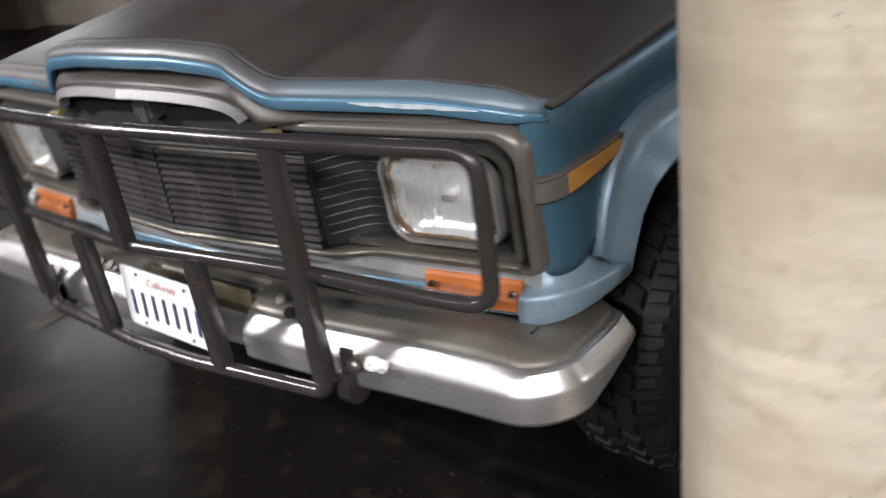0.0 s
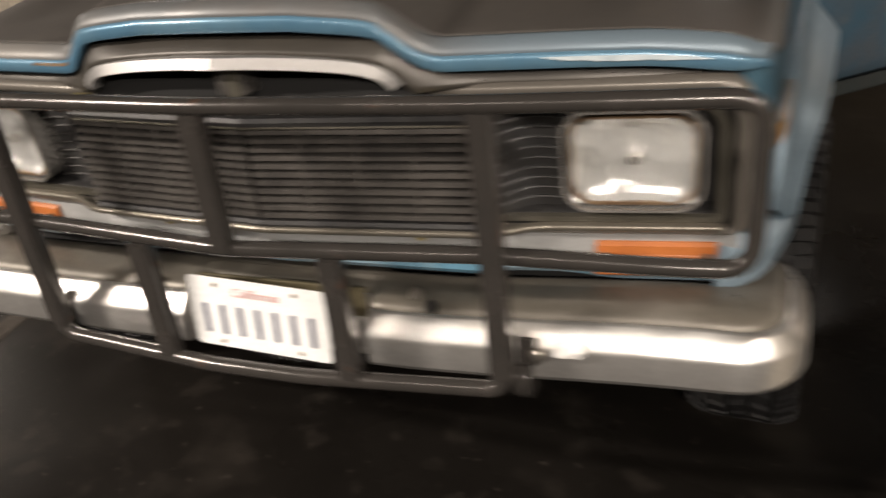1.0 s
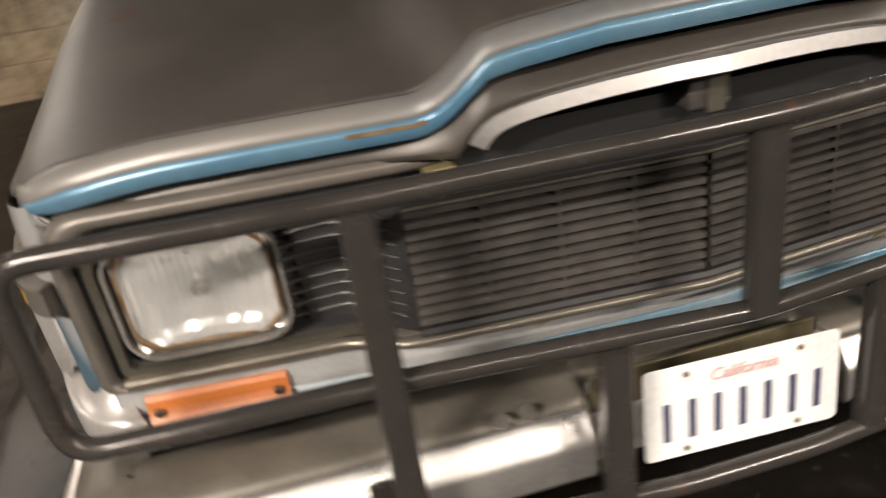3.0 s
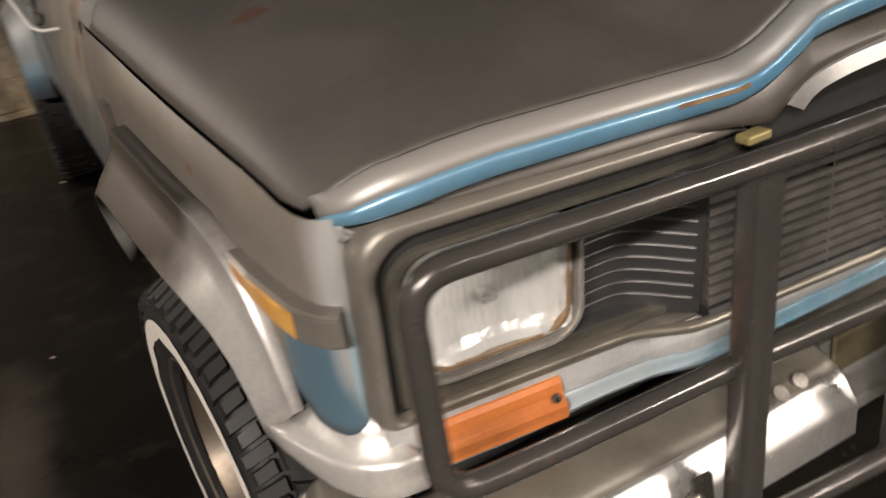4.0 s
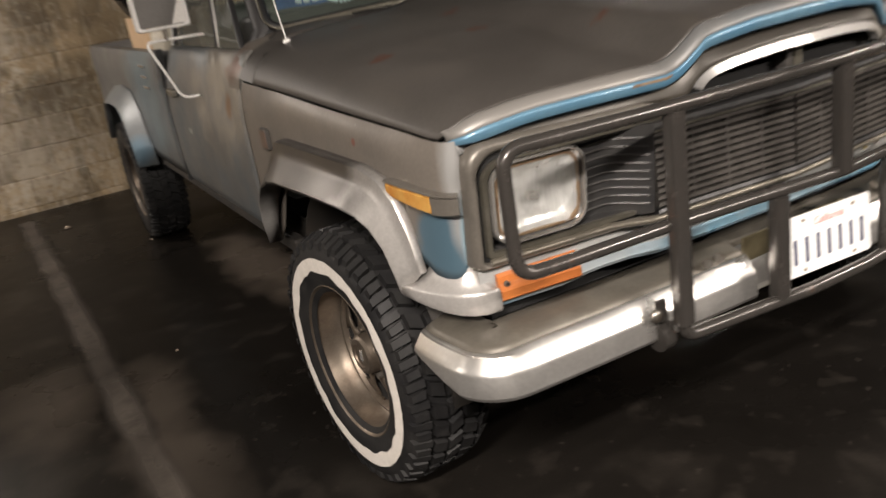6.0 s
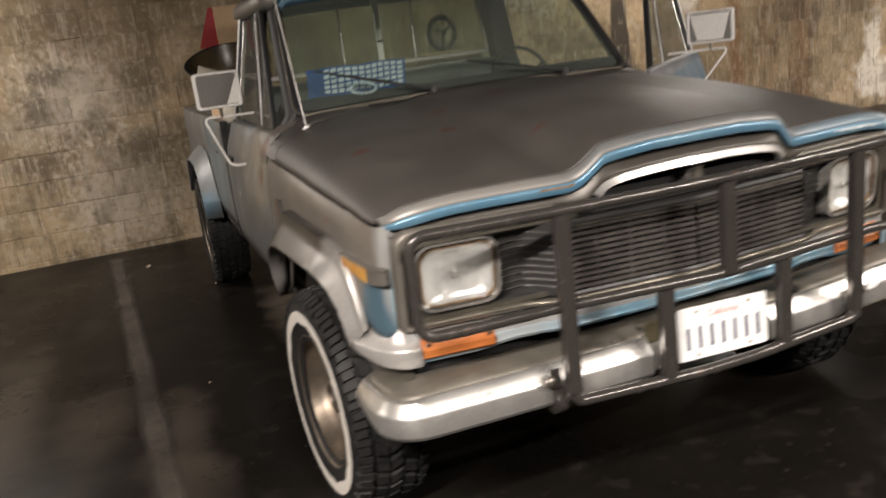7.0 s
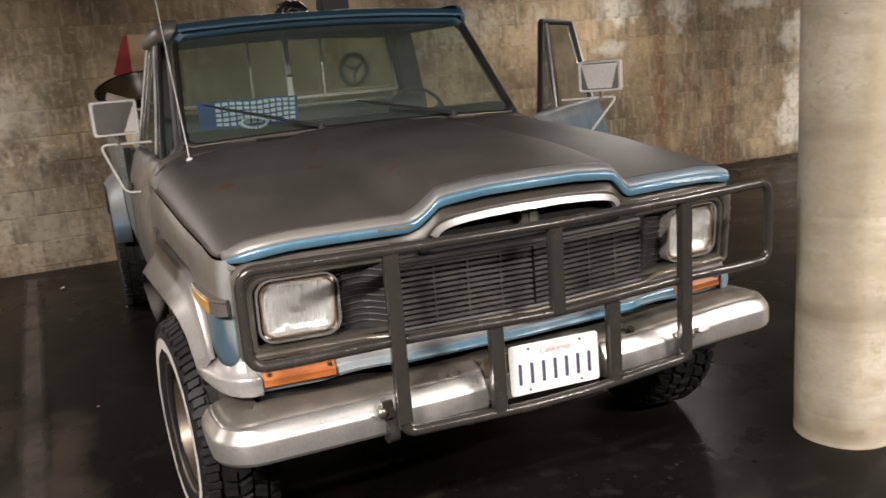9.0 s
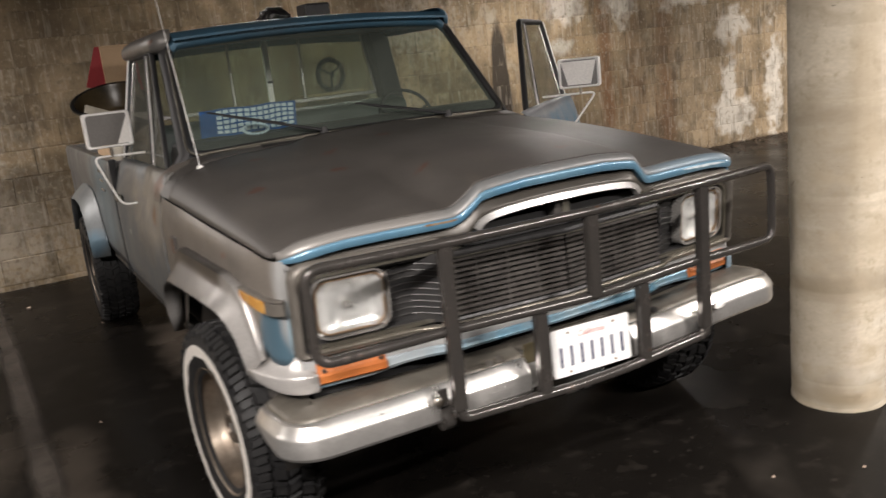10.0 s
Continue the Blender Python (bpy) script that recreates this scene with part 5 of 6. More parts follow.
for v in bm.verts:
    v.co = Vector((0.60 + v.co.x * 1.4, 0.044 + v.co.y * 0.3, 0.597 + v.co.z * 0.7)) * (1 + 0.03 * noise.noise(v.co * 60))
part("torn_tag", bm, M["mirror_edge"], guard, "torn white scrap behind the bolt", smooth=50)

# ---- number plate: characters shown as plain bars ----
plate = part("number_plate", prism(round_rect(-0.152, 0.152, 0.0, 0.152, 0.010), 1, 0.0, 0.0025, 0.0006, 1), M["plate"], truck, "white front number plate with dark blue characters", at=pose(0.003, 0.012, 0.535, -4, 1.4, -1.5))
for k in range(7):
    x = -0.118 + k * 0.0393
    part("character_bar", box(x - 0.0055, x + 0.0055, -0.0022, 0.001, 0.030, 0.094, 0.001, 1), M["ink"], plate)
for x in (-0.088, 0.088):
    for z in (0.013, 0.137):
        bm = bmesh.new()
        bmesh.ops.create_cone(bm, cap_ends=True, segments=12, radius1=0.0045, radius2=0.004, depth=0.004, matrix=pose(x, -0.001, z, 90))
        part("plate_screw", bm, M["rust_ring"], plate)
font = bpy.data.curves.new("plate_text", "FONT")
font.body, font.size, font.align_x, font.extrude, font.shear = "California", 0.027, "CENTER", 0.0006, 0.25
text_ob = bpy.data.objects.new("plate_text", font)
scene.collection.objects.link(text_ob)
bpy.context.view_layer.update()
text_mesh = bpy.data.meshes.new_from_object(text_ob.evaluated_get(bpy.context.evaluated_depsgraph_get()))
bpy.data.objects.remove(text_ob)
text_mesh.materials.clear()
text_mesh.materials.append(M["red_ink"])
word = new("state_word", text_mesh)
word.parent = plate
word.matrix_basis = pose(0, -0.0012, 0.117, 90)

# ---- wheels ----
def tyre_mesh(R=0.378, W=0.125):
    """A tyre round the x axis, with blocks of tread joined into its mesh; the outer wall faces -x."""
    prof = [(-0.098, 0.205), (-0.112, 0.225), (-0.122, 0.265), (-0.124, 0.30), (-0.120, 0.335), (-0.110, 0.350), (-0.095, R - 0.020), (-0.05, R - 0.016), (0, R - 0.015), (0.05, R - 0.016), (0.095, R - 0.020), (0.110, 0.350), (0.120, 0.335), (0.124, 0.30), (0.112, 0.225), (0.098, 0.205)]
    bm = lathe_x(prof, 72)
    return bm


def tread_mesh(R=0.378):
    """The tread blocks of a tyre: long and short shoulder lugs outside three rows of slanted blocks."""
    bm = bmesh.new()
    rng = random.Random(5)

    def lug(corners, top, base):
        mx, ma = sum(c[0] for c in corners) / 4, sum(c[1] for c in corners) / 4
        lo = [bm.verts.new((x, base(x) * math.cos(a), base(x) * math.sin(a))) for x, a in corners]
        hi = []
        for x, a in corners:
            x, a = mx + (x - mx) * 0.90, ma + (a - ma) * 0.86
            hi.append(bm.verts.new((x, top(x) * math.cos(a), top(x) * math.sin(a))))
        bm.faces.new(hi)
        for i in range(4):
            bm.faces.new((lo[i], lo[(i + 1) % 4], hi[(i + 1) % 4], hi[i]))

    n = 38
    step = 2 * math.pi / n
    for k in range(n):
        a0 = k * step
        for sx in (-1, 1):
            a = a0 + (0.5 * step if sx > 0 else 0)
            for j, (x0, x1) in enumerate(((0.074, 0.1235), (0.080, 0.116))):
                b = a + j * 0.5 * step + rng.uniform(-0.006, 0.006)
                w = step * rng.uniform(0.39, 0.44)
                lug([(sx * x0, b - 0.018), (sx * x1, b + 0.006), (sx * x1, b + w), (sx * x0, b + w - 0.02)], lambda x: R - max(0.0, abs(x) - 0.098) * 0.9, lambda x: R - 0.018 - max(0.0, abs(x) - 0.098) * 0.9)
        for j, (x0, x1, tw) in enumerate(((-0.068, -0.026, 0.05), (-0.020, 0.020, -0.05), (0.026, 0.068, 0.05))):
            b = a0 + step * (0.15 + 0.33 * j) + rng.uniform(-0.008, 0.008)
            lug([(x0, b), (x1, b + tw), (x1, b + tw + step * 0.68), (x0, b + step * 0.68)], lambda x: R + 0.001, lambda x: R - 0.018)
    return bm


def wheel(x, y, s, band=False, z=0.372, steer=0.0, metal="rim"):
    """A wheel whose outer face looks along -x in its own space; s turns it to the truck's side."""
    w = part("wheel", tyre_mesh(), M["rubber"], truck, "off-road tyre with a hand-painted white band" if band else "black off-road tyre", smooth=30, at=pose(x, y, z, 0, 0, (0 if s < 0 else 180) + steer))
    tagged(part("tread", tread_mesh(), M["rubber"], w, "chunky tread blocks"), kind="stuff")
    rows = []
    for k in range(181 if band else 0):
        a = 2 * math.pi * k / 180
        ri = 0.271 + 0.010 * noise.noise((math.cos(a) * 5, math.sin(a) * 5, 1.0)) + 0.012 * max(0, noise.noise((math.cos(a) * 2, math.sin(a) * 2, 4.0)))
        ro = 0.312 + 0.002 * noise.noise((math.cos(a) * 9, math.sin(a) * 9, 2.0))
        rows.append([(lerp_table(r, (0.225, 0.265, 0.30, 0.335), (-0.1145, -0.1245, -0.1265, -0.1225)), r * math.cos(a), r * math.sin(a)) for r in (ri, (ri + ro) / 2, ro)])
    if band:
        part("white_band", grid(rows), M["white_ring"], w, "uneven white painted band", smooth=40)
    rim = part("rim", lathe_x([(-0.098, 0.226), (-0.110, 0.222), (-0.114, 0.214), (-0.108, 0.207), (-0.095, 0.204), (-0.062, 0.198), (-0.034, 0.193), (-0.026, 0.187), (-0.026, 0.181), (-0.021, 0.178), (-0.006, 0.174), (0.0, 0.168), (-0.004, 0.160), (-0.014, 0.156), (-0.018, 0.150)], 72), M[metal], w, "deep-dish steel rim", smooth=40, at=Matrix.Diagonal((1, 1.06, 1.06, 1)))
    part("hub_face", lathe_x([(-0.020, 0.152), (0.010, 0.150), (0.012, 0.085), (-0.030, 0.080), (-0.038, 0.07), (-0.038, 0.0)], 60), M["hole"], w, smooth=40, at=Matrix.Diagonal((1, 1.06, 1.06, 1)))
    for k in range(8):
        a = radians(22.5 + 45 * k)
        bm = bmesh.new()
        d, t = Vector((0, math.cos(a), math.sin(a))), Vector((0, -math.sin(a), math.cos(a)))
        lo = [(0.06, 0.030), (0.095, 0.014), (0.125, 0.014), (0.158, 0.050)]
        rows = []
        for r, h in lo:
            xx = lerp_table(r, (0.06, 0.105, 0.158), (-0.038, -0.030, -0.018))
            rows.append([tuple(d * r + t * (h * u) + Vector((xx - 0.006 * (1 - abs(u)), 0, 0))) for u in (-1, -0.4, 0.4, 1)])
        grid(rows, bm)
        shell(part("spoke", bm, M[metal], rim, smooth=50), 0.006)
    cap_ = part("hub_cap", lathe_x([(-0.034, 0.062), (-0.062, 0.058), (-0.070, 0.050), (-0.071, 0.036), (-0.066, 0.034), (-0.066, 0.0)], 48), M[metal], w, "round hub cap", smooth=35)
    part("cap_mark", box(-0.069, -0.065, -0.007, 0.007, -0.016, 0.016, 0.001), M["bezel"], cap_)
    for k in range(5):
        a = radians(72 * k + 10)
        bm = bmesh.new()
        bmesh.ops.create_cone(bm, cap_ends=True, segments=8, radius1=0.009, radius2=0.008, depth=0.02, matrix=pose(-0.044, 0.071 * math.cos(a), 0.071 * math.sin(a), 0, 90))
        part("lug_nut", bm, M["bolt"], rim)
    return w


wheel(-0.908, 0.800, -1, True, steer=4.5)
wheel(0.905, 0.805, 1, steer=-5.0, metal="rim_shaded")
wheel(-0.925, 4.20, -1)
wheel(0.925, 4.20, 1)
part("front_axle", tube([(-0.8, 0.80, 0.37), (0.8, 0.80, 0.37)], 0.04), M["undercarriage"], truck, smooth=40)
part("rear_axle", tube([(-0.8, 4.20, 0.37), (0.8, 4.20, 0.37)], 0.045), M["undercarriage"], truck, smooth=40)
part("underbody", box(-0.85, 0.85, 1.45, 5.3, 0.50, 0.62), M["undercarriage"], truck)

# ---- cab ----
def cowl():
    rows = []
    for t in (0, 0.35, 0.7, 1):
        row = []
        for x in np.linspace(-0.93, 0.93, 25):
            ax = abs(x) / 0.93
            y0, y1 = 1.475 - 0.06 * ax ** 2, 1.56 - 0.02 * ax ** 2
            z = 1.252 - 0.03 * ax ** 2 - 0.10 * smoothstep(0.84, 1.0, ax) + 0.018 * t
            row.append((x, y0 + (y1 - y0) * t, z))
        rows.append(row)
    return rows


cowl_panel = shell(part("cowl", grid(cowl()), M["hood"], truck, "black cowl panel below the windscreen", smooth=40), 0.01)
for k in range(16):
    x = -0.50 + k * 0.012
    part("vent_slot", box(x, x + 0.006, 1.49, 1.515, 1.2495 + 0.004, 1.2625), M["hole"], cowl_panel)


def ws_point(u, v):
    """A point of the windscreen: u across (-1 to 1), v up (0 to 1)."""
    half = 0.785 + (0.716 - 0.785) * v
    return Vector((u * half, 1.53 + 0.43 * v + 0.06 * u * u * (1 - 0.3 * v), 1.268 - 0.022 * u * u + v * (0.482 - 0.006 * u * u)))


gl = part("windscreen", grid([[ws_point(u, v) for u in np.linspace(-0.97, 0.97, 17)] for v in np.linspace(0.02, 0.98, 7)]), M["glass"], truck, "tinted laminated windscreen", smooth=60)
gl.visible_shadow = False
loop_uv = round_rect(-1, 1, 0, 1, 0.10, 6)
loop_uv = dense(loop_uv, loop_uv, 0.09)[0]
edge = [ws_point(u, v) for u, v in loop_uv]
part("windscreen_seal", tube(edge + edge[:1], 0.017, 8), M["seal"], gl, smooth=50)
wide = [ws_point(u * 1.012, 0.5 + (v - 0.5) * 1.02) + Vector((0, -0.014, 0.004)) for u, v in loop_uv]
part("seal_trim", tube(wide + wide[:1], 0.005, 8), M["thin_trim"], gl, "thin bright windscreen moulding", smooth=50)
part("lower_trim", tube([p + Vector((0, -0.012, 0.006)) for p in [ws_point(u, 0.0) for u in np.linspace(-0.97, 0.97, 21)]], 0.006, 8), M["thin_trim"], gl, smooth=50)


def pillar(s):
    """A-pillar and its foot on one side."""
    rows = []
    for v in np.linspace(-0.12, 1.04, 9):
        p, w = ws_point(s, min(1.0, max(0, v))), max(0, -v)
        p = p + Vector((s * 0.5 * w, 0.3 * w - 0.0, -0.55 * w))
        rows.append([p + Vector((s * a, b, c)) for a, b, c in ((0.0, -0.012, 0), (0.020, -0.006, 0), (0.034, 0.03, 0), (0.03, 0.07, 0), (0.0, 0.065, 0), (-0.01, 0.02, 0))])
    return part("pillar", grid(rows, closed=True), M["cab_dark"], truck, "dark windscreen pillar", smooth=50)


for s in (-1, 1):
    pillar(s)


def roof():
    rows = []
    for y, dz in ((1.935, -0.028), (1.915, -0.004), (1.915, 0.022), (1.94, 0.040), (2.05, 0.055), (2.3, 0.065), (2.6, 0.062), (2.83, 0.045), (2.90, 0.01), (2.905, -0.04)):
        row = []
        for x in np.linspace(-1, 1, 25):
            half = 0.735
            ax = abs(x)
            zz = 1.752 + dz - 0.03 * ax ** 2 - 0.055 * smoothstep(0.9, 1.0, ax)
            row.append((x * half, y + 0.055 * ax ** 2 * (1 if y < 2.2 else 0), zz))
        rows.append(row)
    return rows


roof_rows = roof()
roof_part = shell(part("roof", grid(roof_rows), M["cab_blue"], truck, "faded blue cab roof with a visor lip", smooth=40), 0.02)
# visor over the windscreen
rows = []
for dy, dz in ((0.0, 0.0), (-0.035, -0.012), (-0.06, -0.026), (-0.062, -0.036), (-0.03, -0.03)):
    rows.append([(x, 1.93 + 0.05 * (abs(x) / 0.7) ** 2 + dy, 1.795 - 0.022 * (x / 0.7) ** 2 + dz) for x in np.linspace(-0.70, 0.70, 25)])
part("visor", grid(rows), M["cab_blue"], roof_part, "dark blue sun visor lip", smooth=40)
for s in (-1, 1):
    rows = []
    for y, k in ((1.962, 0.0), (1.968, 0.45), (1.985, 0.8), (2.02, 1.0), (2.3, 1.0), (2.6, 1.0), (2.82, 0.9), (2.86, 0.6)):
        rows.append([(s * (0.705 + (x - 0.705) * k * (1.0 if s < 0 else 0.6)), y, 1.745 + (z - 1.745) * k) for x, z in ((0.690, 1.797), (0.730, 1.794), (0.765, 1.782), (0.788, 1.762), (0.796, 1.738), (0.794, 1.712), (0.780, 1.698), (0.745, 1.694))])
    part("roof_side", grid(rows), M["roof_edge"] if s < 0 else M["cab_blue"], roof_part, "worn silver roof edge with rust" if s < 0 else "faded blue roof edge", smooth=60)

# side glass frame and closed door on the dented side
def side_frame(parent, s, flip=None):
    """The upper door frame with vent and main glass, in the truck's space: belt line to roof."""
    m = M["seal"]
    belt0, belt1 = Vector((s * 0.868, 1.66, 1.205)), Vector((s * 0.868, 2.74, 1.205))
    top0, top1 = Vector((s * 0.775, 2.06, 1.700)), Vector((s * 0.755, 2.74, 1.700))
    fr = part("window_frame", tube(fillet([belt0, top0, top1, belt1], 0.03), 0.012 if s < 0 else 0.016, 8), m, parent, "dark window frame", smooth=50)
    q0, q1 = Vector((s * 0.866, 1.985, 1.205)), Vector((s * 0.789, 2.12, 1.69))
    part("edge_strip", tube([belt1 + Vector((s * 0.012, 0.01, 0)), top1 + Vector((s * 0.012, 0.01, 0))], 0.008, 8), M["mirror_edge"], fr, "bright strip on the rear edge of the frame", smooth=50)
    part("edge_strip", tube([belt1 + Vector((s * 0.006, -0.10, 0)), top1 + Vector((s * 0.006, -0.10, 0))], 0.004, 8), M["bezel"], fr, smooth=50)
    part("vent_bar", tube([q0, q1], 0.005 if s < 0 else 0.006, 8), M["trim"], fr, "bright vent window bar", smooth=50)
    part("vent_bar", tube([q0 + Vector((0, 0.035, 0)), q1 + Vector((0, 0.03, 0))], 0.006, 8), M["seal"], fr, smooth=50)
    pane = part("pane", grid([[belt0, belt1], [top0, top1]]), M["side_glass"], fr, "hazy side glass")
    pane.visible_shadow = False
    return fr


def door_skin(s, amp, belt=1.205):
    """The outer skin of a door up to its belt line, dented by amp."""
    rows = []
    for z, inset in ((1.205, 0.085), (1.19, 0.062), (1.16, 0.045), (1.11, 0.028), (1.06, 0.014), (1.0, 0.004), (0.94, 0), (0.86, 0), (0.76, 0.0), (0.68, 0.002), (0.63, 0.006), (0.595, 0.014), (0.575, 0.03)):
        row = []
        for y in np.linspace(1.515, 2.77, 30):
            d = amp * (noise.noise((y * 3.1, z * 4.2, 2.0)) + 0.5 * noise.noise((y * 8, z * 13, 5.0))) * smoothstep(1.5, 1.7, y) * smoothstep(2.6, 2.2, y) if y < 2.2 else amp * 0.4 * noise.noise((y * 3.1, z * 4.2, 2.0)) * smoothstep(2.77, 2.3, y)
            row.append((s * (0.962 - inset + d * smoothstep(0.55, 0.9, z)), float(y), z if z < 1.0 else 1.0 + (z - 1.0) * (belt - 1.0) / 0.205))
        rows.append(row)
    return rows


door_l = shell(part("door", grid(door_skin(-1, 0.028)), M["door_left"], truck, "closed dented grey door with rust and white scuffs", smooth=40), 0.006)
side_frame(door_l, -1)
part("door_handle", box(-0.985, -0.958, 2.52, 2.64, 1.00, 1.035, 0.008), M["thin_trim"], door_l)
part("door_seam", box(-0.964, -0.930, 2.772, 2.784, 0.58, 1.20), M["seal"], door_l)
part("rocker", box(-0.93, -0.885, 1.36, 3.62, 0.53, 0.58, 0.010), M["undercarriage"], truck)
part("rocker", box(0.885, 0.93, 1.36, 3.62, 0.53, 0.58, 0.010), M["undercarriage"], truck)


def wing_mirror(parent, base, out, fwd, s, reach=0.105, rise=0.085, hw=0.106, hh=0.076, foot=0.165):
    """A flat chrome mirror head on a bent tube; out points away from the truck, fwd to the rear of the truck."""
    up = Vector((0, 0, 1))
    c = base + out * reach + up * rise

    def at3(a, b, d):
        return c + out * a + up * b + fwd * d

    bm = bmesh.new()
    outline = round_rect(-hw, hw, -hh, hh, 0.014, 4)
    rows = []
    for k, d in ((0.86, -0.020), (0.90, -0.024), (0.96, -0.024), (1.0, -0.018), (1.0, 0.016), (0.9, 0.026)):
        rows.append([at3(a * k, b * k, d) for a, b in outline])
    grid(rows, bm, closed=True)
    head = part("mirror", bm, M["mirror_edge"], parent, "square mirror head with a bright rim", smooth=40)
    bm = bmesh.new()
    inner = [(a * 0.86, b * 0.845) for a, b in outline]
    bm.faces.new([bm.verts.new(at3(a, b, -0.0205)) for a, b in inner])
    part("shell_face", bm, M["mirror"], head, "flat reflecting shell face")
    bm = bmesh.new()
    bm.faces.new([bm.verts.new(at3(a, b, 0.0262)) for a, b in inner])
    part("mirror_glass", bm, M["mirror"], head)
    # slanted bright facet of the shell
    bm = bmesh.new()
    k = s
    bm.faces.new([bm.verts.new(at3(a, b, -0.0225)) for a, b in [(p * hw, q * hh) for p, q in (((-0.86, 0.75), (-0.86, -0.82), (-0.30, -0.82)) if s < 0 else ((0.85, 0.80), (-0.85, 0.80), (-0.55, -0.78), (0.55, -0.78)))]])
    part("facet", bm, M["facet"], head)
    arm = fillet([base - out * 0.05 + up * 0.02, base + out * (reach + 0.085) + up * 0.025, base + out * 0.10 - up * foot - fwd * 0.04, base + out * 0.035 - up * foot - fwd * 0.06], 0.035)
    part("arm", tube(arm, 0.0058, 8), M["mirror_edge"], head, "bright bent mirror arm", smooth=50)
    part("post", tube([base + out * reach + up * 0.02, base + out * reach + up * (rise - hh)], 0.008, 8), M["bolt"], head, smooth=50)
    return head


wing_mirror(door_l, Vector((-0.910, 2.20, 1.235)), Vector((-1, 0, 0)), Vector((0, 1, 0)), -1, 0.097, 0.145, 0.104, 0.082, 0.205)

# open door on the blue side, swung about its hinge
HINGE, SWING = Vector((0.93, 1.50, 0)), 48.0
SET = Vector((-0.042, 0.0, -0.015))
door_r = shell(part("door", grid(door_skin(1, 0.014, 1.240)), M["door_right"], truck, "open blue door with its mirror swung out", smooth=40), 0.006, 1)
fr = side_frame(door_r, 1)
part("door_inner", prism([(1.53, 0.50), (2.75, 0.50), (2.75, 1.19), (1.60, 1.19), (1.53, 1.05)], 0, 0.865, 0.90, 0.01), M["interior"], door_r, "dark inner door lining")
part("hinge_edge", box(0.90, 0.955, 1.512, 1.522, 0.50, 1.16, 0.004), M["cab_blue"], door_r)
wing_mirror(door_r, Vector((0.935, 2.02, 1.255)), Vector((1, 0, 0)), Vector((0, 1, 0)), 1, 0.165, 0.135, 0.114, 0.080, 0.17)
swing = Matrix.Translation(HINGE + SET) @ Matrix.Rotation(radians(-SWING), 4, "Z") @ Matrix.Translation(-HINGE)
door_r.matrix_basis = swing

# rear of the cab with its sliding window
part("cab_back_low", box(-0.83, 0.83, 2.80, 2.85, 0.55, 1.30, 0.01), M["cab_blue"], truck)
part("cab_back_top", box(-0.72, 0.72, 2.80, 2.86, 1.745, 1.79, 0.01), M["cab_blue"], truck)
for s in (-1, 1):
    part("rear_pillar", prism([(s * 0.69, 1.28), (s * 0.82, 1.28), (s * 0.742, 1.76), (s * 0.62, 1.76)], 1, 2.74, 2.86, 0.01), M["cab_dark"], truck, "dark rear cab pillar")
rw = part("rear_window", box(-0.68, 0.68, 2.822, 2.828, 1.30, 1.745), M["rear_glass"], truck, "sliding rear cab window")
rw.visible_shadow = False
for x, w in ((-0.225, 0.007), (-0.005, 0.015), (0.20, 0.007)):
    part("slider_bar", box(x - w, x + w, 2.81, 2.84, 1.39, 1.742, 0.003), M["mirror_edge"] if w > 0.01 else M["bezel"], rw, "pale window divider")
part("slider_rail", box(-0.66, 0.66, 2.81, 2.84, 1.368, 1.390, 0.003), M["bezel"], rw)
part("slider_rail", tube([(0.660, 2.815, 1.38), (0.598, 2.815, 1.742)], 0.010, 8), M["bezel"], rw, smooth=50)
part("latch", box(-0.018, 0.018, 2.805, 2.84, 1.50, 1.515, 0.002), M["seal"], rw)

# inside of the cab
part("dashboard", prism([(1.60, 1.10), (1.60, 1.262), (1.65, 1.302), (1.86, 1.298), (1.93, 1.25), (1.92, 1.00)], 0, -0.80, 0.80, 0.015), M["dash"], truck, "dark vinyl dashboard")
part("bench_seat", prism([(2.25, 0.70), (2.22, 0.88), (2.50, 0.90), (2.60, 1.33), (2.70, 1.35), (2.76, 1.28), (2.70, 0.70)], 0, -0.76, 0.76, 0.03, 3), M["seat"], truck, "dark bench seat")
part("cab_floor", box(-0.85, 0.85, 1.5, 2.80, 0.62, 0.68), M["interior"], truck)
sw = bmesh.new()
ring = [Vector((0.455 + 0.150 * math.cos(a), 0.150 * math.sin(a) * 0.42, 0.150 * math.sin(a) * 0.90)) + Vector((0, 2.01, 1.258)) for a in np.linspace(0, 2 * math.pi, 41)]
tube(ring, 0.009, 10, sw, ends=False)
wheel_in = part("steering_wheel", sw, M["seal"], truck, "thin dark steering wheel", smooth=50)
for a in (20, 160):
    part("spoke", tube([(0.455, 1.99, 1.240), (0.455 + 0.147 * math.cos(radians(a)), 2.01 + 0.147 * math.sin(radians(a)) * 0.42, 1.258 + 0.147 * math.sin(radians(a)) * 0.9)], 0.008, 8), M["seal"], wheel_in, smooth=50)
part("column", tube([(0.455, 1.99, 1.240), (0.455, 1.90, 1.15)], 0.03, 10), M["seal"], wheel_in, smooth=50)
part("headliner", grid([[(x, y, 1.742 - 0.02 * (x / 0.7) ** 2 + (0.012 if y < 2.7 else 0)) for x in np.linspace(-0.70, 0.70, 9)] for y in (2.03, 2.3, 2.6, 2.79)]), M["lining"], truck, "brown cloth headliner", smooth=60)


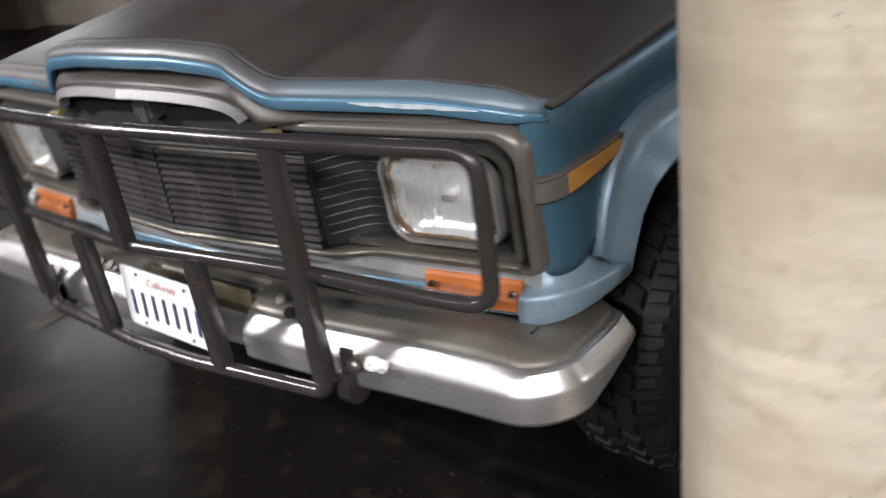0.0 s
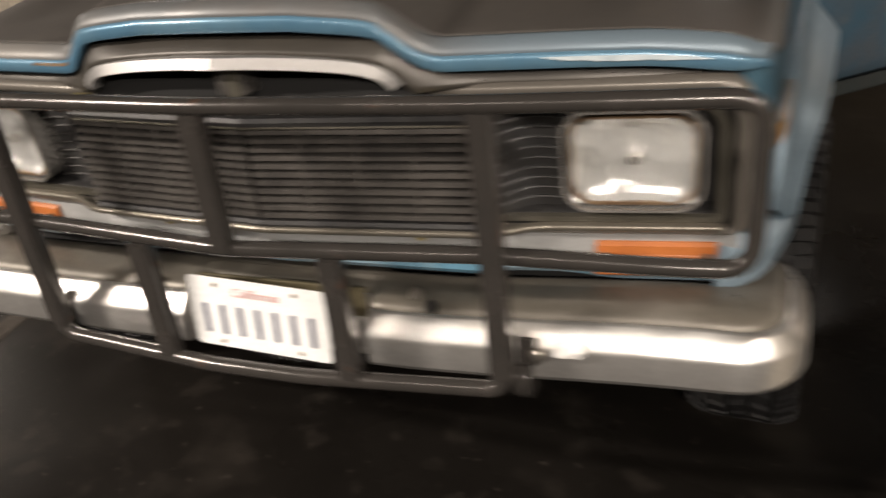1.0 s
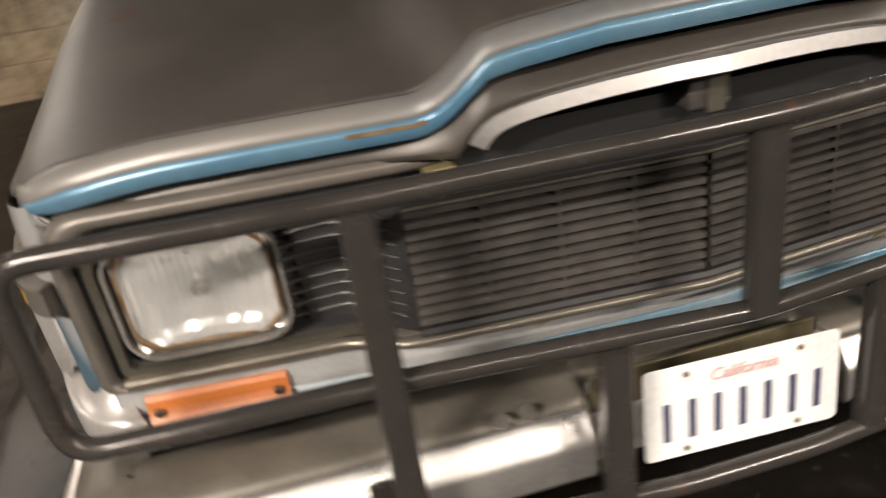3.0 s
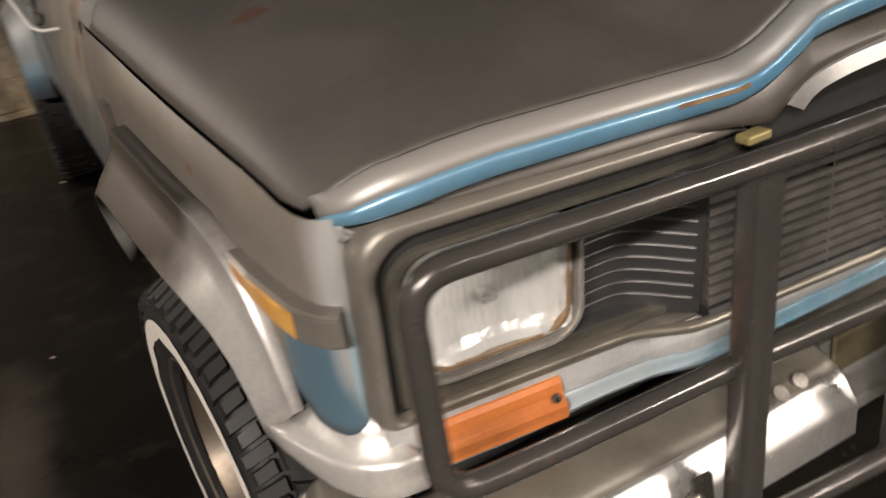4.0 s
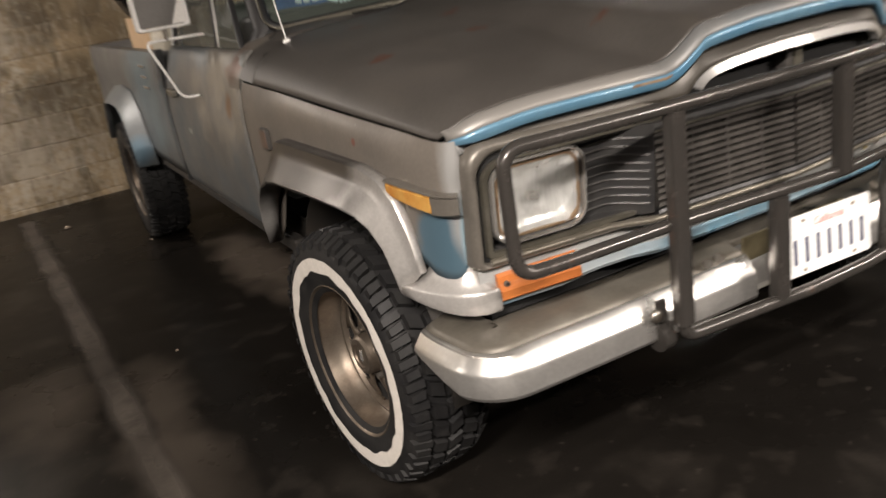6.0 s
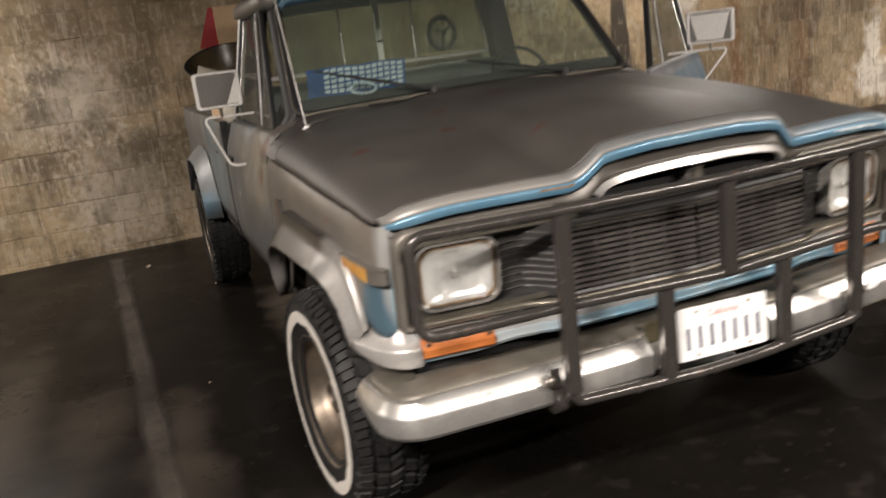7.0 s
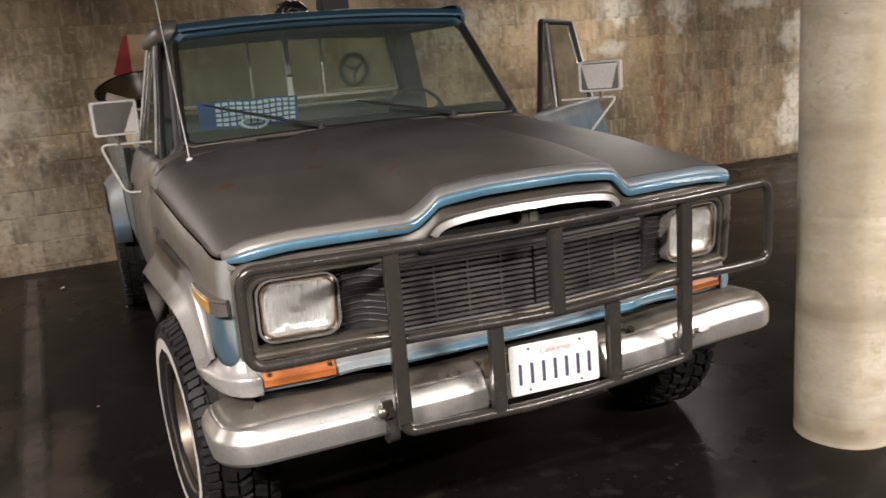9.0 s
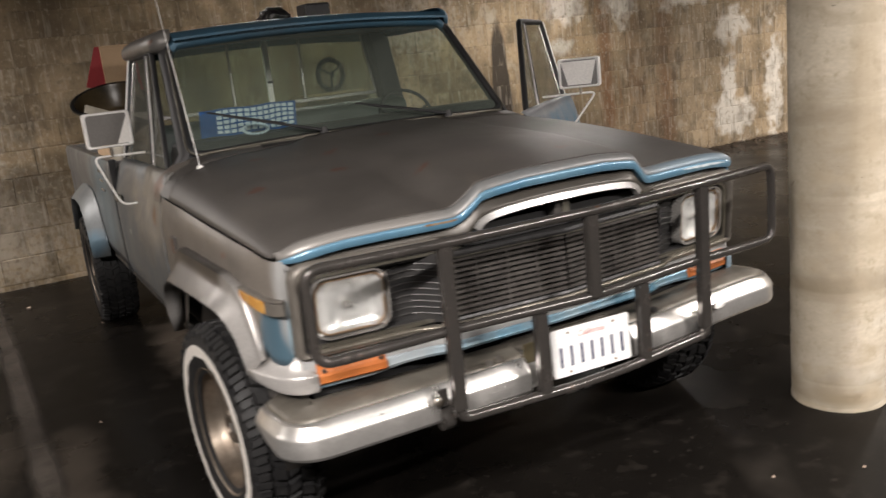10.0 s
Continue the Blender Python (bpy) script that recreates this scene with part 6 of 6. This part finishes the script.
def wiper(pivot, tip):
    w = part("wiper", tube([pivot, pivot + (tip - pivot) * 0.5 + Vector((0, -0.02, 0.0)), tip], [0.009, 0.005, 0.0035], 8), M["seal"], truck, "thin black wiper arm and blade", smooth=50)
    d = (tip - pivot).normalized()
    part("blade", tube([pivot + (tip - pivot) * 0.38 + Vector((0, -0.004, 0.006)), tip + d * 0.06 + Vector((0, -0.004, 0.004))], 0.004, 6), M["seal"], w, smooth=50)
    bm = bmesh.new()
    bmesh.ops.create_cone(bm, cap_ends=True, segments=14, radius1=0.02, radius2=0.014, depth=0.03, matrix=Matrix.Translation(pivot))
    part("pivot", bm, M["cab_dark"], w, smooth=40)
    return w


wiper(Vector((-0.215, 1.50, 1.285)), Vector((-0.63, 1.565, 1.40)))
wiper(Vector((0.415, 1.50, 1.280)), Vector((0.02, 1.53, 1.365)))

# whip antenna
ant = part("antenna", tube([(-0.792, 1.40, 1.215), (-0.805, 1.48, 1.55), (-0.822, 1.60, 2.05)], [0.0022, 0.0019, 0.0014], 8), M["mirror_edge"], truck, "thin bright whip antenna", smooth=50)
bm = bmesh.new()
bmesh.ops.create_cone(bm, cap_ends=True, segments=16, radius1=0.018, radius2=0.010, depth=0.02, matrix=pose(-0.792, 1.40, 1.216))
part("antenna_base", bm, M["mirror_edge"], ant, smooth=40)

# ---- pickup bed ----
def bed_side(s):
    rows = []
    for z, inset in ((1.185, 0.05), (1.18, 0.012), (1.15, 0.0), (1.02, -0.004), (0.98, 0.004), (0.80, 0.0), (0.64, 0.004), (0.575, 0.02)):
        row = []
        for y in np.linspace(2.90, 5.34, 45):
            zz = z
            cut = max(0.0, 0.46 ** 2 - (y - 4.20) ** 2) ** 0.5 + 0.40 if abs(y - 4.20) < 0.46 else 0
            row.append((s * (0.955 - inset), float(y), max(zz, min(cut, 0.86))))
        rows.append(row)
    b = shell(part("bed_side", grid(rows), M["silver"] if s < 0 else M["fender_right"], truck, "worn pickup bed side", smooth=40), 0.02, -1 if s < 0 else 1)
    A = [(4.76, 0.62), (4.68, 0.82), (4.54, 0.94), (4.20, 0.965), (3.88, 0.95), (3.74, 0.85), (3.64, 0.66), (3.62, 0.54)]
    B = [(4.66, 0.60), (4.59, 0.76), (4.48, 0.845), (4.20, 0.868), (3.94, 0.855), (3.83, 0.79), (3.74, 0.64), (3.72, 0.53)]
    rows = []
    for t, xo in ((0, 0.002), (0.15, 0.014), (0.6, 0.07), (0.95, 0.10), (1.0, 0.095), (1.03, 0.06)):
        rows.append([(s * (0.955 + xo), a[0] + (c[0] - a[0]) * t, a[1] + (c[1] - a[1]) * t) for a, c in zip(A, B)])
    shell(part("wheel_flare", grid(rows), M["flare_rear"] if s < 0 else M["flare_right"], b, "wide wheel flare", smooth=45), 0.005)
    for k in range(3):
        part("louvre", box(*sorted((s * 0.955, s * 0.962)), 3.22, 3.38, 1.10 - 0.055 * k, 1.115 - 0.055 * k, 0.003), M["bezel"], b)
    return b


for s in (-1, 1):
    bed_side(s)
part("bed_floor", box(-0.93, 0.93, 2.9, 5.34, 0.68, 0.72), M["silver"], truck)
part("bed_front", box(-0.93, 0.93, 2.90, 2.93, 0.70, 1.18, 0.008), M["silver"], truck)
part("tailgate", box(-0.93, 0.93, 5.31, 5.35, 0.60, 1.18, 0.01), M["silver"], truck)

# ---- things in the cab and the bed ----
cloth = part("bandana", bmesh.new(), M["cloth"], None)
bm = bmesh.new()


def cloth_point(u, v):
    return Vector((-0.69 + 0.44 * u, 1.715 + 0.012 * math.sin(u * 9) + 0.03 * (1 - v), 1.306 + 0.118 * v + 0.0025 * math.sin(u * 14 + v * 4)))


grid([[cloth_point(u, v) for u in np.linspace(0, 1, 25)] for v in np.linspace(0, 1, 11)], bm)
bmesh.ops.recalc_face_normals(bm, faces=bm.faces)
bm.to_mesh(cloth.data)
bm.free()
shell(cloth, 0.004)
tagged(cloth, "blue bandana with white squares propped on the dashboard", "cloth")
for i in range(12):
    for j in range(5):
        u0, v0 = 0.17 + i * 0.068, 0.08 + j * 0.18
        bm = bmesh.new()
        grid([[cloth_point(u, v) + Vector((0, -0.009, 0.001)) for u in (u0, u0 + 0.026, u0 + 0.052)] for v in (v0, v0 + 0.125)], bm)
        part("white_square", bm, M["cloth_white"], cloth)
beads = thing("bead_bracelet", "ring of pale blue beads lying on the dashboard", "bracelet", at=pose(-0.467, 1.665, 1.302))
bm = bmesh.new()
bmesh.ops.create_icosphere(bm, subdivisions=2, radius=0.0075)
bead = part("bead", bm, M["cloth_white"], beads, smooth=60, at=pose(0.055, 0, 0.02))
for k in range(1, 20):
    a = 2 * math.pi * k / 20
    o = new("bead", bead.data)
    o.parent = beads
    o.matrix_basis = pose(0.055 * math.cos(a), 0.028 * math.sin(a), 0.02 + 0.02 * math.sin(a))


def carton(x, y, z, w, d, h, turn, name, label, material, flap=None):
    c = thing(name, label, "box", at=pose(x, y, z, 0, 0, turn))
    for nm, b in (("side_panel", (-w / 2, -w / 2 + 0.006, -d / 2, d / 2)), ("side_panel", (w / 2 - 0.006, w / 2, -d / 2, d / 2)), ("front_panel", (-w / 2 + 0.006, w / 2 - 0.006, -d / 2, -d / 2 + 0.006)), ("back_panel", (-w / 2 + 0.006, w / 2 - 0.006, d / 2 - 0.006, d / 2))):
        part(nm, box(*b, 0, h, 0.002, 1), material, c)
    part("bottom_panel", box(-w / 2 + 0.006, w / 2 - 0.006, -d / 2 + 0.006, d / 2 - 0.006, 0, 0.006), material, c)
    part("flap", box(-w / 2, w / 2, -d / 2, 0.0, h, h + 0.005), material, c)
    return c


carton(-0.52, 3.62, 0.72, 0.70, 0.52, 0.62, 3, "storage_carton", "large tan cardboard box standing in the truck bed", M["carton"])
red_box = carton(-0.650, 3.61, 1.346, 0.30, 0.22, 0.475, 0, "cardboard_box", "open tan cardboard box with a red printed side", M["carton"])
part("red_flap", prism([(-0.152, 0.22), (-0.265, 0.25), (-0.178, 0.478), (-0.152, 0.478)], 1, -0.112, -0.106, 0.0), M["red_card"], red_box, "red printed side flap")


def heap(name, label, category, x, y, z, sx, sy, sz, seed, material, rough):
    """A soft, crumpled bag or sheet with a flat foot."""
    bm = bmesh.new()
    bmesh.ops.create_icosphere(bm, subdivisions=4, radius=1)
    for v in bm.verts:
        n = v.co.normalized()
        k = 1 + rough * noise.noise(n * 2.2 + Vector((seed, 0, 0))) + rough * 0.5 * noise.noise(n * 6 + Vector((0, seed, 0)))
        v.co = Vector((n.x * sx * k, n.y * sy * k, max(-0.55, n.z * k) * sz))
    lo = min(v.co.z for v in bm.verts)
    for v in bm.verts:
        v.co.z -= lo
    return tagged(part(name, bm, material, None, smooth=70, at=pose(x, y, z)), label, category)


heap("pale_bag", "crumpled pale plastic bag stuffed in the truck bed", "bag", -0.78, 3.22, 0.72, 0.125, 0.15, 0.445, 3.0, M["pale_bag"], 0.25)
tub = thing("plastic_tub", "round black plastic basin lying tilted on the bags in the bed", "basin", at=pose(-0.80, 3.27, 1.385, 21, -9, 0))


def lathe_z(profile, steps=48):
    return grid([[(r * math.cos(2 * math.pi * k / steps), r * math.sin(2 * math.pi * k / steps), z) for k in range(steps)] for r, z in profile], closed=True)


part("tub_body", lathe_z([(0.001, 0.0), (0.15, 0.0), (0.165, 0.012), (0.205, 0.125), (0.222, 0.128), (0.232, 0.136), (0.232, 0.146), (0.222, 0.150), (0.207, 0.146)]), M["black_bag"], tub, smooth=40)
part("tub_inside", lathe_z([(0.207, 0.146), (0.197, 0.125), (0.158, 0.020), (0.145, 0.010), (0.001, 0.008)]), M["tub_inside"], tub, "brown stained inside", smooth=40)
# bicycle-like dark ring standing in the bed behind the rear window
spare = thing("cart_wheel", "small dark cart wheel standing in the truck bed", "wheel", at=pose(0.47, 3.05, 1.40, 0, 0, 100))
bm = bmesh.new()
ring = [Vector((0, 0.092 * math.cos(a), 0.110 + 0.092 * math.sin(a))) for a in np.linspace(0, 2 * math.pi, 41)]
tube(ring, 0.016, 12, bm, ends=False)
part("tyre", bm, M["rubber"], spare, smooth=50)
part("hub", lathe_x([(-0.02, 0.022), (-0.025, 0.0)], 24), M["rubber"], spare, smooth=40, at=pose(0, 0, 0.110))
for k in range(3):
    a = radians(120 * k + 30)
    part("spoke", tube([(0, 0.015 * math.cos(a), 0.110 + 0.015 * math.sin(a)), (0, 0.085 * math.cos(a), 0.110 + 0.085 * math.sin(a))], 0.007, 8), M["rubber"], spare, smooth=50)
carton(0.46, 3.10, 0.72, 0.42, 0.30, 0.675, 0, "storage_carton", "tan cardboard box under the small wheel", M["carton"])
heap("black_bundle", "black bundle lying on the cab roof", "bundle", -0.03, 2.5, 1.810, 0.085, 0.10, 0.055, 9.0, M["black_bag"], 0.2)
tagged(part("dark_case", box(0.13, 0.28, 2.44, 2.58, 1.812, 1.90, 0.012), M["seal"], None), "small dark case lying on the cab roof", "case")
tagged(part("cardboard_strip", prism([(-1.00, 1.455), (-0.76, 1.350), (-0.76, 1.405), (-0.985, 1.498)], 1, 3.06, 3.08, 0.002), M["pale_bag"], None), "pale cardboard sheet wedged under the black tub", "cardboard")

# ---- concrete blocks of the wall, last ----
BW, BH, JOINT = 0.433, 0.217, 0.007


def block_mesh(w, seed):
    bm = box(0, w, -0.006, 0.05, 0, BH - 0.001, 0.0)
    rng = random.Random(seed)
    for v in bm.verts:
        v.co.x += rng.uniform(-0.0012, 0.0012)
        v.co.z += rng.uniform(-0.0012, 0.0012)
    front = [e for e in bm.edges if all(v.co.y < 0 for v in e.verts)]
    bmesh.ops.bevel(bm, geom=front, offset=0.003, segments=1, affect="EDGES")
    bmesh.ops.recalc_face_normals(bm, faces=bm.faces)
    me = bpy.data.meshes.new("block")
    bm.to_mesh(me)
    bm.free()
    me.materials.append(M["block"])
    return me


shared = [block_mesh(BW - 0.001, k) for k in range(6)]
rng = random.Random(12)
rest = bmesh.new()
near = 0
for row in range(14):
    z = 0.048 + (row - 1) * (BH + JOINT)
    off = (0.170 if row % 2 else -0.040) - 0.0035
    for col in range(-32, 36):
        x = col * (BW + JOINT) + off
        if not -14 < x < 14.5 or z > 2.6:
            continue
        me = shared[rng.randrange(6)]
        y = WALL_Y + rng.uniform(-0.0015, 0.0015)
        if near < 300 and (-4.2 < x < 0.1 or 2.4 < x < 8.6) and 0 < row < 11:
            o = new("block", me)
            o.parent = wall_north
            o.location = (x, y, z)
            near += 1
        else:
            start = len(rest.verts)
            rest.from_mesh(me)
            rest.verts.ensure_lookup_table()
            for v in rest.verts[start:]:
                v.co += Vector((x, y, z))
far_blocks = bpy.data.meshes.new("far_blocks")
rest.to_mesh(far_blocks)
rest.free()
if not far_blocks.materials:
    far_blocks.materials.append(M["block"])
fb = new("far_blocks", far_blocks)
fb.parent = wall_north
tagged(fb, kind="stuff")
